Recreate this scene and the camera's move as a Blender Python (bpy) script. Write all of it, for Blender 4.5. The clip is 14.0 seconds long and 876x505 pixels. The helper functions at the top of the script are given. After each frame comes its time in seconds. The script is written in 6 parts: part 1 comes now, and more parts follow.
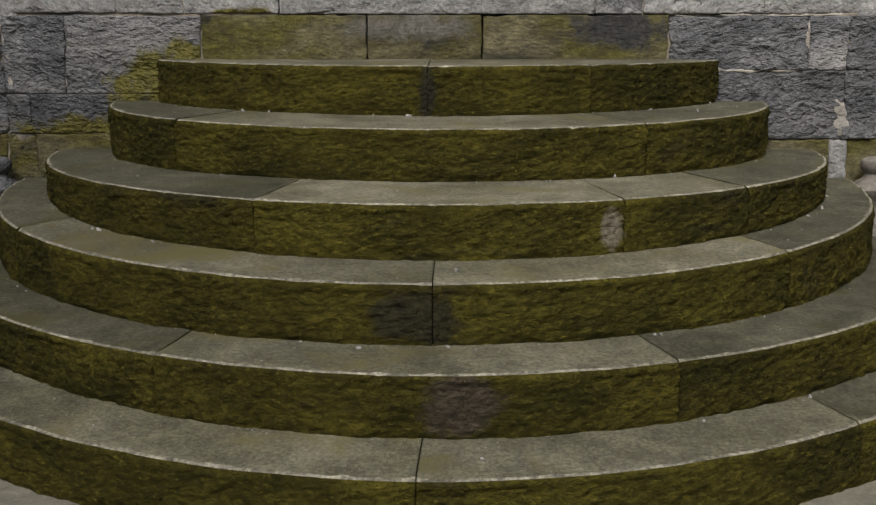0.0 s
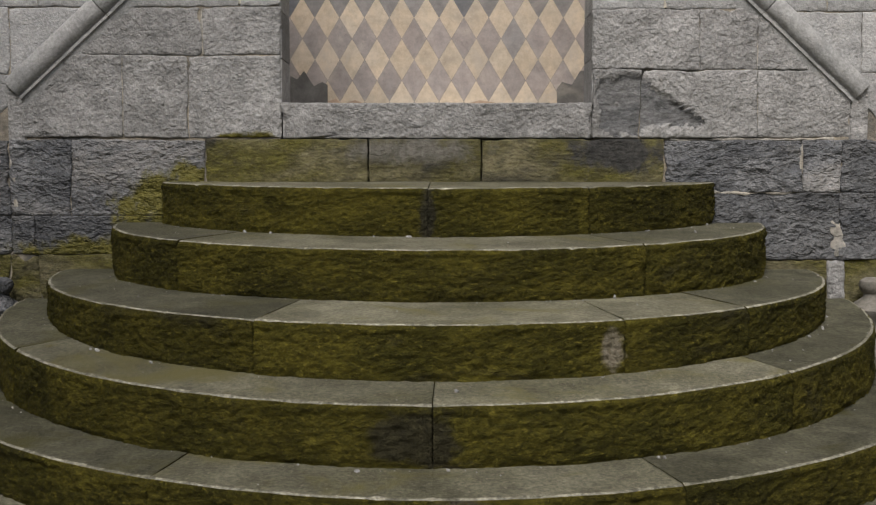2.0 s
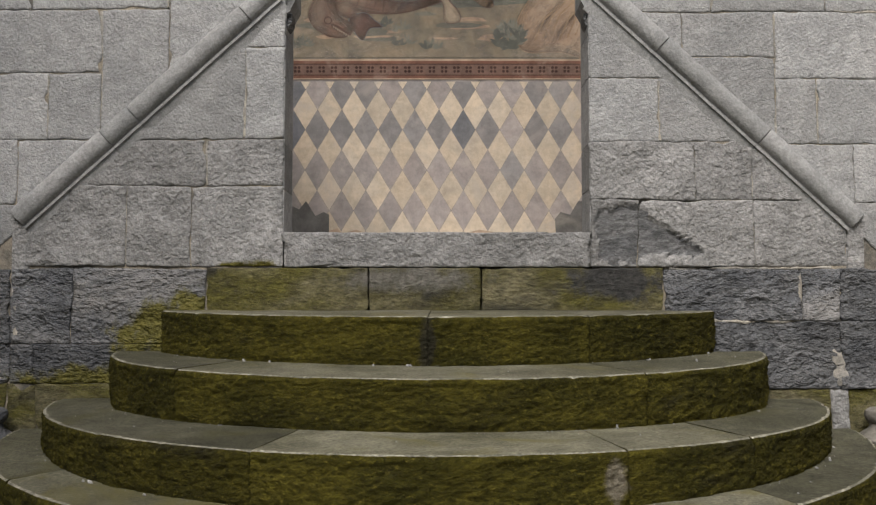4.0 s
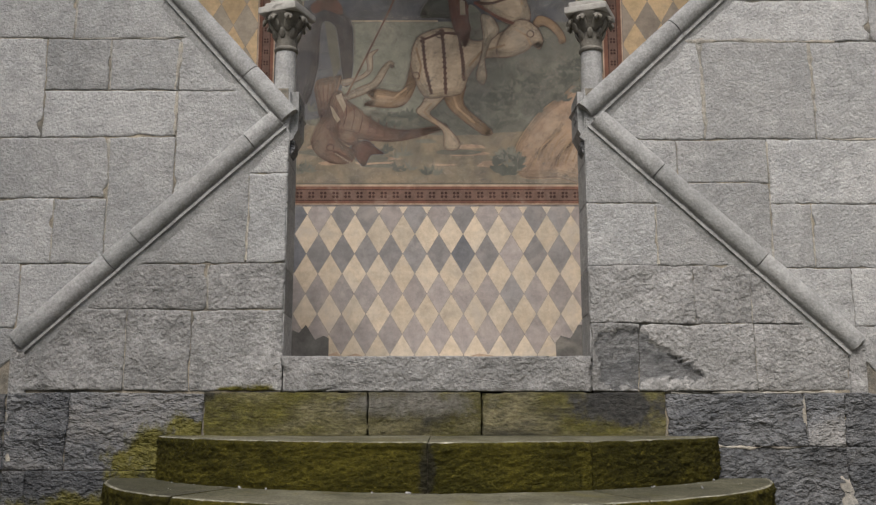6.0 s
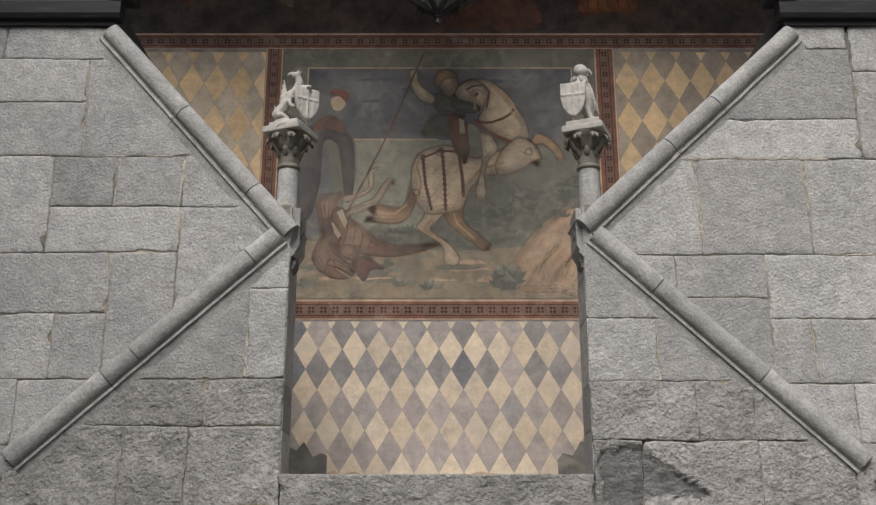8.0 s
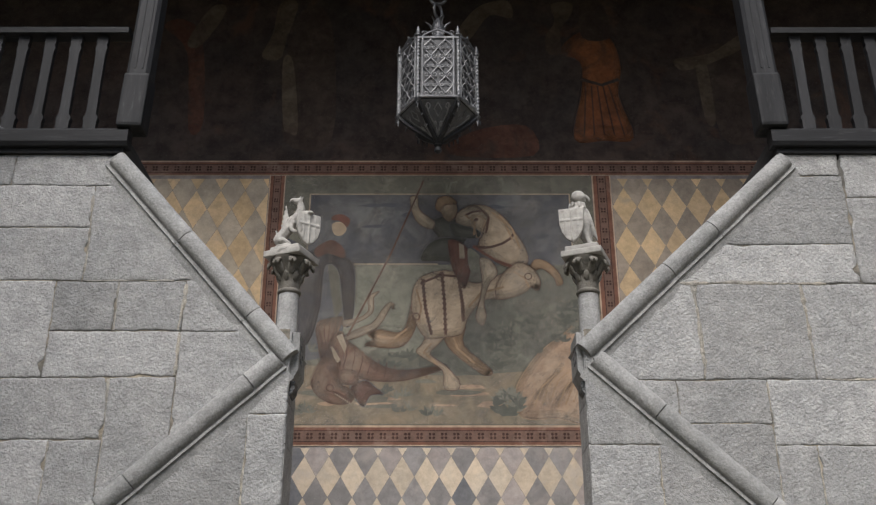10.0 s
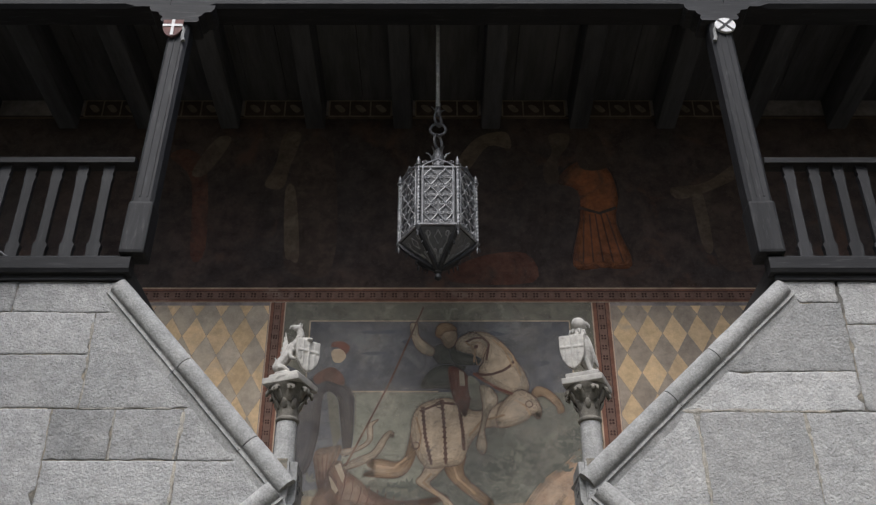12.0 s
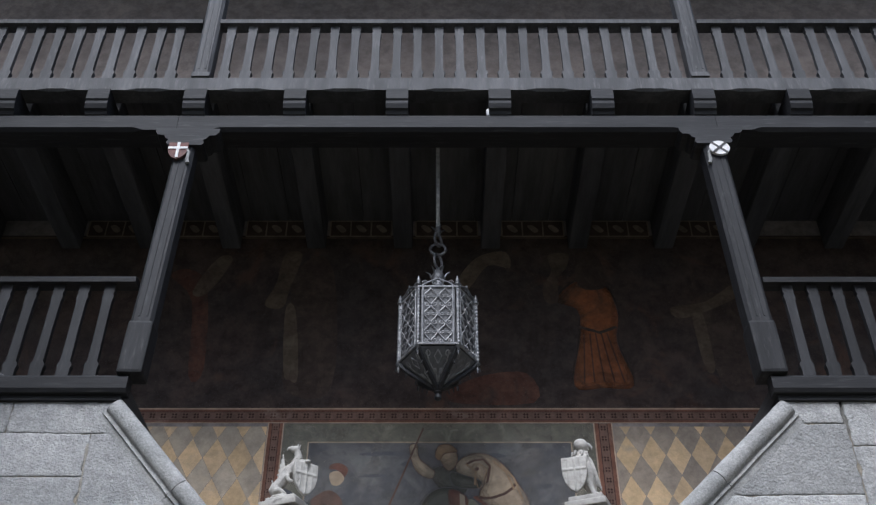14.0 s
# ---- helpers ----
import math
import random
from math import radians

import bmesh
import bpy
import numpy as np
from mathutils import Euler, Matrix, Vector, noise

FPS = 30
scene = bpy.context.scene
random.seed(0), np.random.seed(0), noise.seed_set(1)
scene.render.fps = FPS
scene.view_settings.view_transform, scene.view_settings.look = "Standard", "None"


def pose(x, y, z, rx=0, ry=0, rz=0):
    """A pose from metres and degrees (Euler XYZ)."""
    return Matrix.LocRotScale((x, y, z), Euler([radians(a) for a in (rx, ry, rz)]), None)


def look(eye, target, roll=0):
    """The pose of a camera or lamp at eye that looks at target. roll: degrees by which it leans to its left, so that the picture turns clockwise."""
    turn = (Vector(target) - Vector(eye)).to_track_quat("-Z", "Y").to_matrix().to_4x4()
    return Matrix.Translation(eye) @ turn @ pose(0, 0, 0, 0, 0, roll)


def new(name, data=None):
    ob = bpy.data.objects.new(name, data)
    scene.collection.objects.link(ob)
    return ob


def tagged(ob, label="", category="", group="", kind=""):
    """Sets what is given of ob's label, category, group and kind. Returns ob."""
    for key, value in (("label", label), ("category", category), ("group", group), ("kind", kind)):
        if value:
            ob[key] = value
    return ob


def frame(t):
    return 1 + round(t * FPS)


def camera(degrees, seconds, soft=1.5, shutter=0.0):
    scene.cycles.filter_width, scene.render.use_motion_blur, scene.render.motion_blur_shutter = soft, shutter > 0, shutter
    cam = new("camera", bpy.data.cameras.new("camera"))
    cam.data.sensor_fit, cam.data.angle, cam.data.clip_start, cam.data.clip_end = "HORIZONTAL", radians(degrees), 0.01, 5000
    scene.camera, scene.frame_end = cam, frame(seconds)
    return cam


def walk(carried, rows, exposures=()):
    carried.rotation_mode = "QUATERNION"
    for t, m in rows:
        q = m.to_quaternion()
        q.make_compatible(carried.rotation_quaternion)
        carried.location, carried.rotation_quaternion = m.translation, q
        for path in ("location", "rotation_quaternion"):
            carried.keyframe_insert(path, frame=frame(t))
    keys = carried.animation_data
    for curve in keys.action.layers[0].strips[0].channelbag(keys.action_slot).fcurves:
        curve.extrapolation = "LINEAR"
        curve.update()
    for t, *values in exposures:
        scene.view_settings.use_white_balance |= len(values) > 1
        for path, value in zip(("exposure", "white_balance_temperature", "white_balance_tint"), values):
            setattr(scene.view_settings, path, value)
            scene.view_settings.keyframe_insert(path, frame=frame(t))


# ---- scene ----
# ---- camera ----
cam = camera(47.43, 14.0, soft=1.3)
EYE = (0.0, -5.6, 1.5)
TILT = [(0.0, -10.98), (0.5, -9.57), (1.0, -7.94), (1.5, -5.94), (2.0, -4.07), (2.5, -2.23), (3.0, -0.64), (3.2, 0.10),
        (5.3, 8.29), (5.5, 8.93), (6.0, 10.40), (6.5, 12.34), (7.0, 14.15), (7.5, 15.71), (8.0, 17.00), (8.2, 17.78),
        (10.3, 25.06), (10.5, 25.70), (11.0, 27.73), (11.5, 29.47), (12.0, 31.41), (12.5, 33.26), (13.0, 35.15), (13.5, 36.71), (14.0, 38.26)]
walk(cam, [(t, pose(*EYE, 90 + a)) for t, a in TILT], exposures=[(0, 0.5, 6500, 10), (8, 0.6, 6500, 10), (11, 0.62, 6200, 10), (12.5, 0.68, 6050, 10), (14, 0.74, 5650, 10)])

# ---- light ----
world = bpy.data.worlds.new("overcast")
scene.world = world
world.use_nodes = True
wn = world.node_tree.nodes
sky = wn.new("ShaderNodeTexSky")
sky.sky_type, sky.sun_disc = "NISHITA", False
sky.sun_elevation, sky.sun_rotation = radians(52), radians(192)
sky.air_density, sky.dust_density, sky.ozone_density = 1.0, 3.0, 1.0
wn["Background"].inputs["Strength"].default_value = 0.085
world.node_tree.links.new(sky.outputs[0], wn["Background"].inputs["Color"])
sun = new("sun", bpy.data.lights.new("sun", "SUN"))
sun.data.energy, sun.data.angle, sun.data.color = 2.25, radians(32), (1.0, 0.97, 0.93)
sun.matrix_world = look((-1.8, -8.8, 11.4), (0, 0, 0))

# ---- materials ----
def nodes_of(name, rough=0.85, spec=0.3, metal=0.0):
    m = bpy.data.materials.new(name)
    m.use_nodes = True
    b = m.node_tree.nodes["Principled BSDF"]
    b.inputs["Roughness"].default_value = rough
    b.inputs["Specular IOR Level"].default_value = spec
    b.inputs["Metallic"].default_value = metal
    return m, m.node_tree, b


class Net:
    """Short ways to wire a material."""
    def __init__(self, tree, squash=(1, 1, 1), shift=True):
        self.t = tree
        co = tree.nodes.new("ShaderNodeTexCoord").outputs["Object"]
        info = tree.nodes.new("ShaderNodeObjectInfo")
        self.random = info.outputs["Random"]
        mul = tree.nodes.new("ShaderNodeVectorMath")
        mul.operation = "MULTIPLY"
        mul.inputs[1].default_value = squash
        tree.links.new(co, mul.inputs[0])
        self.co = mul.outputs[0]
        if shift:
            sc = tree.nodes.new("ShaderNodeMath")
            sc.operation = "MULTIPLY"
            sc.inputs[1].default_value = 37.0
            tree.links.new(self.random, sc.inputs[0])
            add = tree.nodes.new("ShaderNodeVectorMath")
            tree.links.new(self.co, add.inputs[0])
            tree.links.new(sc.outputs[0], add.inputs[1])
            self.co = add.outputs[0]

    def noise(self, scale, detail=5, rough=0.55, distort=0.0):
        n = self.t.nodes.new("ShaderNodeTexNoise")
        n.inputs["Scale"].default_value, n.inputs["Detail"].default_value = scale, detail
        n.inputs["Roughness"].default_value, n.inputs["Distortion"].default_value = rough, distort
        self.t.links.new(self.co, n.inputs["Vector"])
        return n.outputs["Fac"]

    def cells(self, scale, feature="F1"):
        n = self.t.nodes.new("ShaderNodeTexVoronoi")
        n.feature = feature
        n.inputs["Scale"].default_value = scale
        self.t.links.new(self.co, n.inputs["Vector"])
        return n.outputs["Distance"]

    def band(self, value, low, high):
        n = self.t.nodes.new("ShaderNodeMapRange")
        n.interpolation_type = "SMOOTHSTEP"
        n.inputs["From Min"].default_value, n.inputs["From Max"].default_value = low, high
        self.t.links.new(value, n.inputs["Value"])
        return n.outputs["Result"]

    def mix(self, fac, a, b, how="MIX"):
        n = self.t.nodes.new("ShaderNodeMix")
        n.data_type, n.blend_type = "RGBA", how
        for sock, val in ((n.inputs["Factor"], fac), (n.inputs["A"], a), (n.inputs["B"], b)):
            if isinstance(val, (int, float)):
                sock.default_value = val
            elif isinstance(val, tuple):
                sock.default_value = (*val, 1)
            else:
                self.t.links.new(val, sock)
        return n.outputs["Result"]

    def math(self, how, a, b):
        n = self.t.nodes.new("ShaderNodeMath")
        n.operation = how
        for sock, val in zip(n.inputs, (a, b)):
            if isinstance(val, (int, float)):
                sock.default_value = val
            else:
                self.t.links.new(val, sock)
        return n.outputs[0]

    def grey(self, value, low, high):
        n = self.t.nodes.new("ShaderNodeMapRange")
        n.inputs["To Min"].default_value, n.inputs["To Max"].default_value = low, high
        self.t.links.new(value, n.inputs["Value"])
        c = self.t.nodes.new("ShaderNodeCombineColor")
        for k in range(3):
            self.t.links.new(n.outputs["Result"], c.inputs[k])
        return c.outputs[0]

    def bump(self, bsdf, *layers):
        last = None
        for height, strength, dist in layers:
            n = self.t.nodes.new("ShaderNodeBump")
            n.inputs["Strength"].default_value, n.inputs["Distance"].default_value = strength, dist
            self.t.links.new(height, n.inputs["Height"])
            if last:
                self.t.links.new(last, n.inputs["Normal"])
            last = n.outputs["Normal"]
        self.t.links.new(last, bsdf.inputs["Normal"])


def surface(name, c1, c2, speck=None, rough=0.85, spec=0.3, metal=0.0, scales=(2.0, 14.0, 70.0), vary=0.15, grain=0.35,
            bumps=((18, 0.5, 0.02), (70, 0.4, 0.008)), squash=(1, 1, 1), stain=None, shift=True, fine=None, pecked=False):
    m, t, b = nodes_of(name, rough, spec, metal)
    k = Net(t, squash, shift)
    col = k.mix(k.band(k.noise(scales[0], 4, 0.6, 0.4), 0.32, 0.68), c1, c2)
    col = k.mix(0.85, col, k.grey(k.band(k.noise(scales[1], 7, 0.7), 0.30, 0.70), 1 - grain, 1 + grain), "MULTIPLY")
    if fine:
        col = k.mix(1.0, col, k.grey(k.band(k.noise(fine[0], 4, 0.7), 0.32, 0.68), 1 - fine[1], 1 + fine[1]), "MULTIPLY")
    if speck:
        col = k.mix(k.math("MULTIPLY", k.band(k.noise(scales[2], 3, 0.7), 0.56, 0.72), speck[1]), col, speck[0])
    if stain:
        colour, scale, low, high = stain
        col = k.mix(k.band(k.noise(scale, 6, 0.62, 0.8), low, high), col, colour)
    if vary:
        col = k.mix(1.0, col, k.grey(k.random, 1 - vary, 1 + vary), "MULTIPLY")
    t.links.new(col, b.inputs["Base Color"])
    if bumps:
        k.bump(b, *[(k.noise(s, 1.5 if pecked and s > 20 else 6, 0.5 if pecked else 0.65), a, d) for s, a, d in bumps])
    return m


stone = surface("hammered grey granite", (0.288, 0.287, 0.281), (0.345, 0.340, 0.330), ((0.50, 0.50, 0.485), 0.45), pecked=True, bumps=((9, 0.3, 0.03), (58, 0.72, 0.011), (120, 0.7, 0.006)), vary=0.2, grain=0.2, fine=(75, 0.16))
stone_rough = surface("rough split granite", (0.215, 0.211, 0.203), (0.295, 0.288, 0.278), ((0.44, 0.43, 0.41), 0.45), pecked=True, bumps=((5, 0.7, 0.06), (44, 0.75, 0.018), (110, 0.7, 0.007)), vary=0.18, grain=0.26, fine=(60, 0.2))
slate = surface("dark damp stone", (0.080, 0.083, 0.089), (0.168, 0.169, 0.171), ((0.33, 0.315, 0.30), 0.45), rough=0.62, pecked=True, bumps=((5, 1.0, 0.08), (24, 0.9, 0.030), (70, 0.9, 0.012)), vary=0.2, grain=0.4, fine=(50, 0.25), squash=(1.2, 1, 1.9),
                stain=((0.30, 0.285, 0.265), 1.1, 0.52, 0.80))
mossy = surface("mossy plinth stone", (0.112, 0.101, 0.022), (0.20, 0.178, 0.105), ((0.32, 0.285, 0.19), 0.5), bumps=((8, 0.9, 0.05), (30, 1.0, 0.035), (75, 0.8, 0.012)), vary=0.1, grain=0.4, fine=(45, 0.3), squash=(0.8, 1, 1.8), stain=((0.040, 0.038, 0.030), 1.3, 0.50, 0.66))
split_stone = surface("freshly split blue-grey granite", (0.165, 0.167, 0.17), (0.245, 0.243, 0.24), ((0.40, 0.39, 0.38), 0.4), bumps=((9, 0.9, 0.05), (30, 1.0, 0.03), (85, 0.8, 0.01)), vary=0, grain=0.35, fine=(50, 0.25), squash=(1, 1, 2.2))
ochre_mortar = surface("ochre lime pointing", (0.38, 0.345, 0.285), (0.31, 0.295, 0.265), ((0.50, 0.46, 0.40), 0.4), scales=(4, 25, 80), vary=0.1, bumps=((20, 0.5, 0.012), (70, 0.8, 0.010)))
mortar = surface("lime mortar", (0.34, 0.295, 0.225), (0.115, 0.11, 0.10), scales=(2.6, 25, 90), vary=0, bumps=((60, 0.8, 0.01),))
moulding_mat = surface("weathered granite moulding", (0.27, 0.27, 0.262), (0.34, 0.335, 0.325), ((0.48, 0.48, 0.46), 0.4), pecked=True, bumps=((14, 0.3, 0.02), (65, 0.45, 0.007), (125, 0.5, 0.004)), vary=0.12, grain=0.2, fine=(75, 0.16))
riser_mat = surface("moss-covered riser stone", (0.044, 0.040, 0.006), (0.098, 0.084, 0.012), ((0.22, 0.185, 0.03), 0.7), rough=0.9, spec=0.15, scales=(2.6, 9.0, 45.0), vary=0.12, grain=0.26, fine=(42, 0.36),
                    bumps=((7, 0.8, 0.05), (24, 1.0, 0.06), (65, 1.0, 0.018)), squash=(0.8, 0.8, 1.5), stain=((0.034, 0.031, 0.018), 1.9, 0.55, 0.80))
tread_mat = surface("worn damp tread stone", (0.086, 0.082, 0.050), (0.165, 0.157, 0.110), ((0.36, 0.30, 0.24), 0.5), rough=0.72, spec=0.28, scales=(1.4, 7.0, 75.0), vary=0.15, grain=0.35, fine=(60, 0.35),
                    bumps=((12, 0.35, 0.02), (75, 0.7, 0.01)), stain=((0.125, 0.112, 0.045), 2.2, 0.52, 0.7))
# end treads: algae, plus the side walls' shade put into the darker colour
tread_algae_shade = surface("dark algae-covered tread stone with side shade", (0.056, 0.054, 0.033), (0.100, 0.095, 0.064), ((0.25, 0.23, 0.175), 0.45), rough=0.7, spec=0.28, scales=(1.4, 7.0, 75.0), vary=0.15, grain=0.4, fine=(60, 0.4),
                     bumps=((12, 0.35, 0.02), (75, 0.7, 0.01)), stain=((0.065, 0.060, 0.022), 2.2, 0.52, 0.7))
nose_mat = surface("worn pale step edge", (0.12, 0.114, 0.08), (0.27, 0.255, 0.20), ((0.42, 0.40, 0.33), 0.6), rough=0.75, scales=(5, 22, 60), vary=0.1, grain=0.5, fine=(60, 0.4), bumps=((30, 0.6, 0.01),))
wood = surface("dark weathered oak", (0.015, 0.015, 0.0165), (0.029, 0.029, 0.031), ((0.085, 0.084, 0.084), 0.35), rough=0.68, spec=0.27, scales=(2, 10, 40), vary=0.2, bumps=((14, 0.5, 0.008), (60, 0.4, 0.003)), squash=(1, 1, 0.15))
wood_x = surface("dark weathered oak beam", (0.015, 0.015, 0.0165), (0.029, 0.029, 0.031), ((0.085, 0.084, 0.084), 0.35), rough=0.68, spec=0.27, scales=(2, 10, 40), vary=0.15, bumps=((14, 0.5, 0.008), (60, 0.4, 0.003)), squash=(0.12, 1, 1))
# upper gallery oak, its grey lightened to hold the haze there
hazed_wood = surface("grey oak lightened by haze", (0.050, 0.050, 0.052), (0.086, 0.085, 0.087), ((0.15, 0.148, 0.146), 0.4), rough=0.7, spec=0.3, scales=(2, 10, 40), vary=0.2, bumps=((14, 0.5, 0.008), (60, 0.4, 0.003)), squash=(1, 1, 0.15))
# haze over the dark ceiling is put into these two paler oaks
joist_wood = surface("hazed joist oak", (0.060, 0.060, 0.063), (0.080, 0.079, 0.081), rough=0.85, spec=0.1, scales=(2, 10, 40), vary=0.1, bumps=((14, 0.4, 0.008),), squash=(1, 0.12, 1))
ceiling_wood = surface("hazed ceiling oak", (0.062, 0.061, 0.063), (0.085, 0.083, 0.083), rough=0.8, scales=(2, 10, 40), vary=0.1, bumps=((14, 0.4, 0.008),), squash=(1, 0.12, 1))
plaster = surface("aged grey-violet plaster", (0.27, 0.235, 0.215), (0.22, 0.20, 0.195), ((0.33, 0.29, 0.25), 0.3), scales=(2.5, 9, 50), vary=0, bumps=((12, 0.25, 0.01), (90, 0.2, 0.003)), stain=((0.33, 0.29, 0.24), 1.7, 0.6, 0.75))
yard_plaster = surface("old courtyard plaster", (0.36, 0.34, 0.30), (0.28, 0.265, 0.24), scales=(1, 6, 40), vary=0, bumps=((10, 0.4, 0.02),))
paving = surface("worn courtyard paving", (0.13, 0.125, 0.09), (0.19, 0.18, 0.14), ((0.34, 0.33, 0.29), 0.3), scales=(1.5, 9, 60), vary=0.12, bumps=((12, 0.5, 0.02), (70, 0.4, 0.006)), stain=((0.12, 0.12, 0.05), 2, 0.55, 0.7))



def moss_over(m, centre, reach, colours, edge=(0.55, 1.05)):
    """Moss that has crept over a stone from one place, ragged at its edge."""
    t = m.node_tree
    b = t.nodes["Principled BSDF"]
    k = Net(t, shift=False)
    k.co = t.nodes.new("ShaderNodeNewGeometry").outputs["Position"]
    vec = []
    for how, v in (("SUBTRACT", centre), ("MULTIPLY", tuple(1 / r if r else 0 for r in reach))):
        n = t.nodes.new("ShaderNodeVectorMath")
        n.operation = how
        n.inputs[1].default_value = v
        t.links.new(vec[-1] if vec else k.co, n.inputs[0])
        vec.append(n.outputs[0])
    n = t.nodes.new("ShaderNodeVectorMath")
    n.operation = "LENGTH"
    t.links.new(vec[-1], n.inputs[0])
    far = k.math("ADD", n.outputs["Value"], k.math("MULTIPLY", k.math("SUBTRACT", k.noise(7, 8, 0.7), 0.5), 2.4))
    cover = k.math("SUBTRACT", 1.0, k.band(far, *edge))
    moss = k.mix(k.band(k.noise(30, 5, 0.7), 0.35, 0.65), *colours)
    old = b.inputs["Base Color"].links[0].from_socket
    t.links.new(k.mix(cover, old, moss), b.inputs["Base Color"])


MOSS = ((0.075, 0.068, 0.010), (0.15, 0.132, 0.028))
moss_over(slate, (-1.38, 0.0, 1.36), (0.44, 0, 0.25), MOSS, (0.7, 1.1))
moss_over(slate, (-1.75, 0.0, 1.10), (0.75, 0, 0.11), MOSS)
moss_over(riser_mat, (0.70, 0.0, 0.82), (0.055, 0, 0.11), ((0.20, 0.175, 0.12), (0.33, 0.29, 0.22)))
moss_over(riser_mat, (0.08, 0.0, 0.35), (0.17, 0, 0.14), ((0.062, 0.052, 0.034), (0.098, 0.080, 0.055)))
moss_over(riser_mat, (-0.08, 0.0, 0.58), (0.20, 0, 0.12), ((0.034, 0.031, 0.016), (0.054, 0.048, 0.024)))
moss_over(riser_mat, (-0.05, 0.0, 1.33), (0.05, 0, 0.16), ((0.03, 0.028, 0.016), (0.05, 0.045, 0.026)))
moss_over(mossy, (1.0, 0.0, 1.66), (0.34, 0, 0.13), ((0.045, 0.044, 0.042), (0.09, 0.087, 0.08)))
moss_over(mossy, (-0.15, 0.0, 1.68), (0.5, 0, 0.09), ((0.16, 0.15, 0.125), (0.26, 0.245, 0.21)), (0.3, 1.1))
moss_over(slate, (1.35, 0.0, 1.19), (0.22, 0, 0.07), MOSS)
moss_over(stone_rough, (-1.08, 0.0, 1.735), (0.22, 0, 0.05), MOSS)

def paint(name, c1, c2=None, worn=(0.25, 0.225, 0.20), wear=0.60, rough=0.9):
    """Old fresco colour: brushed, blotched, scratched and rubbed through to plaster."""
    c2 = c2 or tuple(v * 0.7 for v in c1)
    m, t, b = nodes_of(name, rough, 0.1)
    k = Net(t)
    free = Net(t, shift=False)
    free.co = t.nodes.new("ShaderNodeNewGeometry").outputs["Position"]
    col = k.mix(k.band(free.noise(5.0, 6, 0.65, 0.6), 0.35, 0.65), c1, c2)
    col = k.mix(0.85, col, k.grey(k.band(free.noise(15, 8, 0.72), 0.30, 0.70), 0.82, 1.18), "MULTIPLY")
    col = k.mix(k.band(free.noise(2.6, 7, 0.66, 0.8), wear - 0.06, wear + 0.14), col, worn)
    col = k.mix(k.math("MULTIPLY", k.band(free.noise(38, 5, 0.7, 0.5), 0.60, 0.72), 0.45), col, worn)
    col = k.mix(k.math("MULTIPLY", k.band(free.noise(9.5, 6, 0.7, 1.2), 0.58, 0.72), 0.25), col, tuple(v * 0.35 for v in c1))
    col = k.mix(1.0, col, k.grey(k.random, 0.9, 1.1), "MULTIPLY")
    t.links.new(col, b.inputs["Base Color"])
    k.bump(b, (free.noise(70, 5, 0.6), 0.2, 0.004))
    return m


def glaze(name, colour, cover):
    """A thin wash of colour brushed over other paint."""
    m = paint(name, colour)
    m.node_tree.nodes["Principled BSDF"].inputs["Alpha"].default_value = cover
    return m


# ---- mesh helpers ----
def box(bm, x0, x1, y0, y1, z0, z1, bevel=0.0):
    vs = [bm.verts.new((x, y, z)) for x in (x0, x1) for y in (y0, y1) for z in (z0, z1)]
    fs = [bm.faces.new([vs[i] for i in q]) for q in ((0, 1, 3, 2), (4, 6, 7, 5), (0, 4, 5, 1), (2, 3, 7, 6), (0, 2, 6, 4), (1, 5, 7, 3))]
    if bevel:
        es = list({e for f in fs for e in f.edges})
        bmesh.ops.bevel(bm, geom=es, offset=bevel, segments=2, affect="EDGES", profile=0.6)
    return bm


def prism(bm, poly, a0, a1, axis="y"):
    """A flat outline, given as (u, v), drawn out along an axis: y takes (x, z), x takes (y, z), z takes (x, y)."""
    put = {"y": lambda u, v, a: (u, a, v), "x": lambda u, v, a: (a, u, v), "z": lambda u, v, a: (u, v, a)}[axis]
    lo = [bm.verts.new(put(u, v, a0)) for u, v in poly]
    hi = [bm.verts.new(put(u, v, a1)) for u, v in poly]
    n = len(poly)
    bm.faces.new(lo[::-1])
    bm.faces.new(hi)
    for i in range(n):
        bm.faces.new((lo[i], lo[(i + 1) % n], hi[(i + 1) % n], hi[i]))
    bmesh.ops.recalc_face_normals(bm, faces=bm.faces)
    return bm


def lathe(bm, profile, x=0.0, y=0.0, n=20):
    """Rings of (radius, z) round an upright axis."""
    rings = [[bm.verts.new((x + r * math.cos(6.28318 * i / n), y + r * math.sin(6.28318 * i / n), z)) for i in range(n)] for r, z in profile]
    for a, b in zip(rings, rings[1:]):
        for i in range(n):
            bm.faces.new((a[i], a[(i + 1) % n], b[(i + 1) % n], b[i]))
    bm.faces.new(rings[0][::-1])
    bm.faces.new(rings[-1])
    return bm


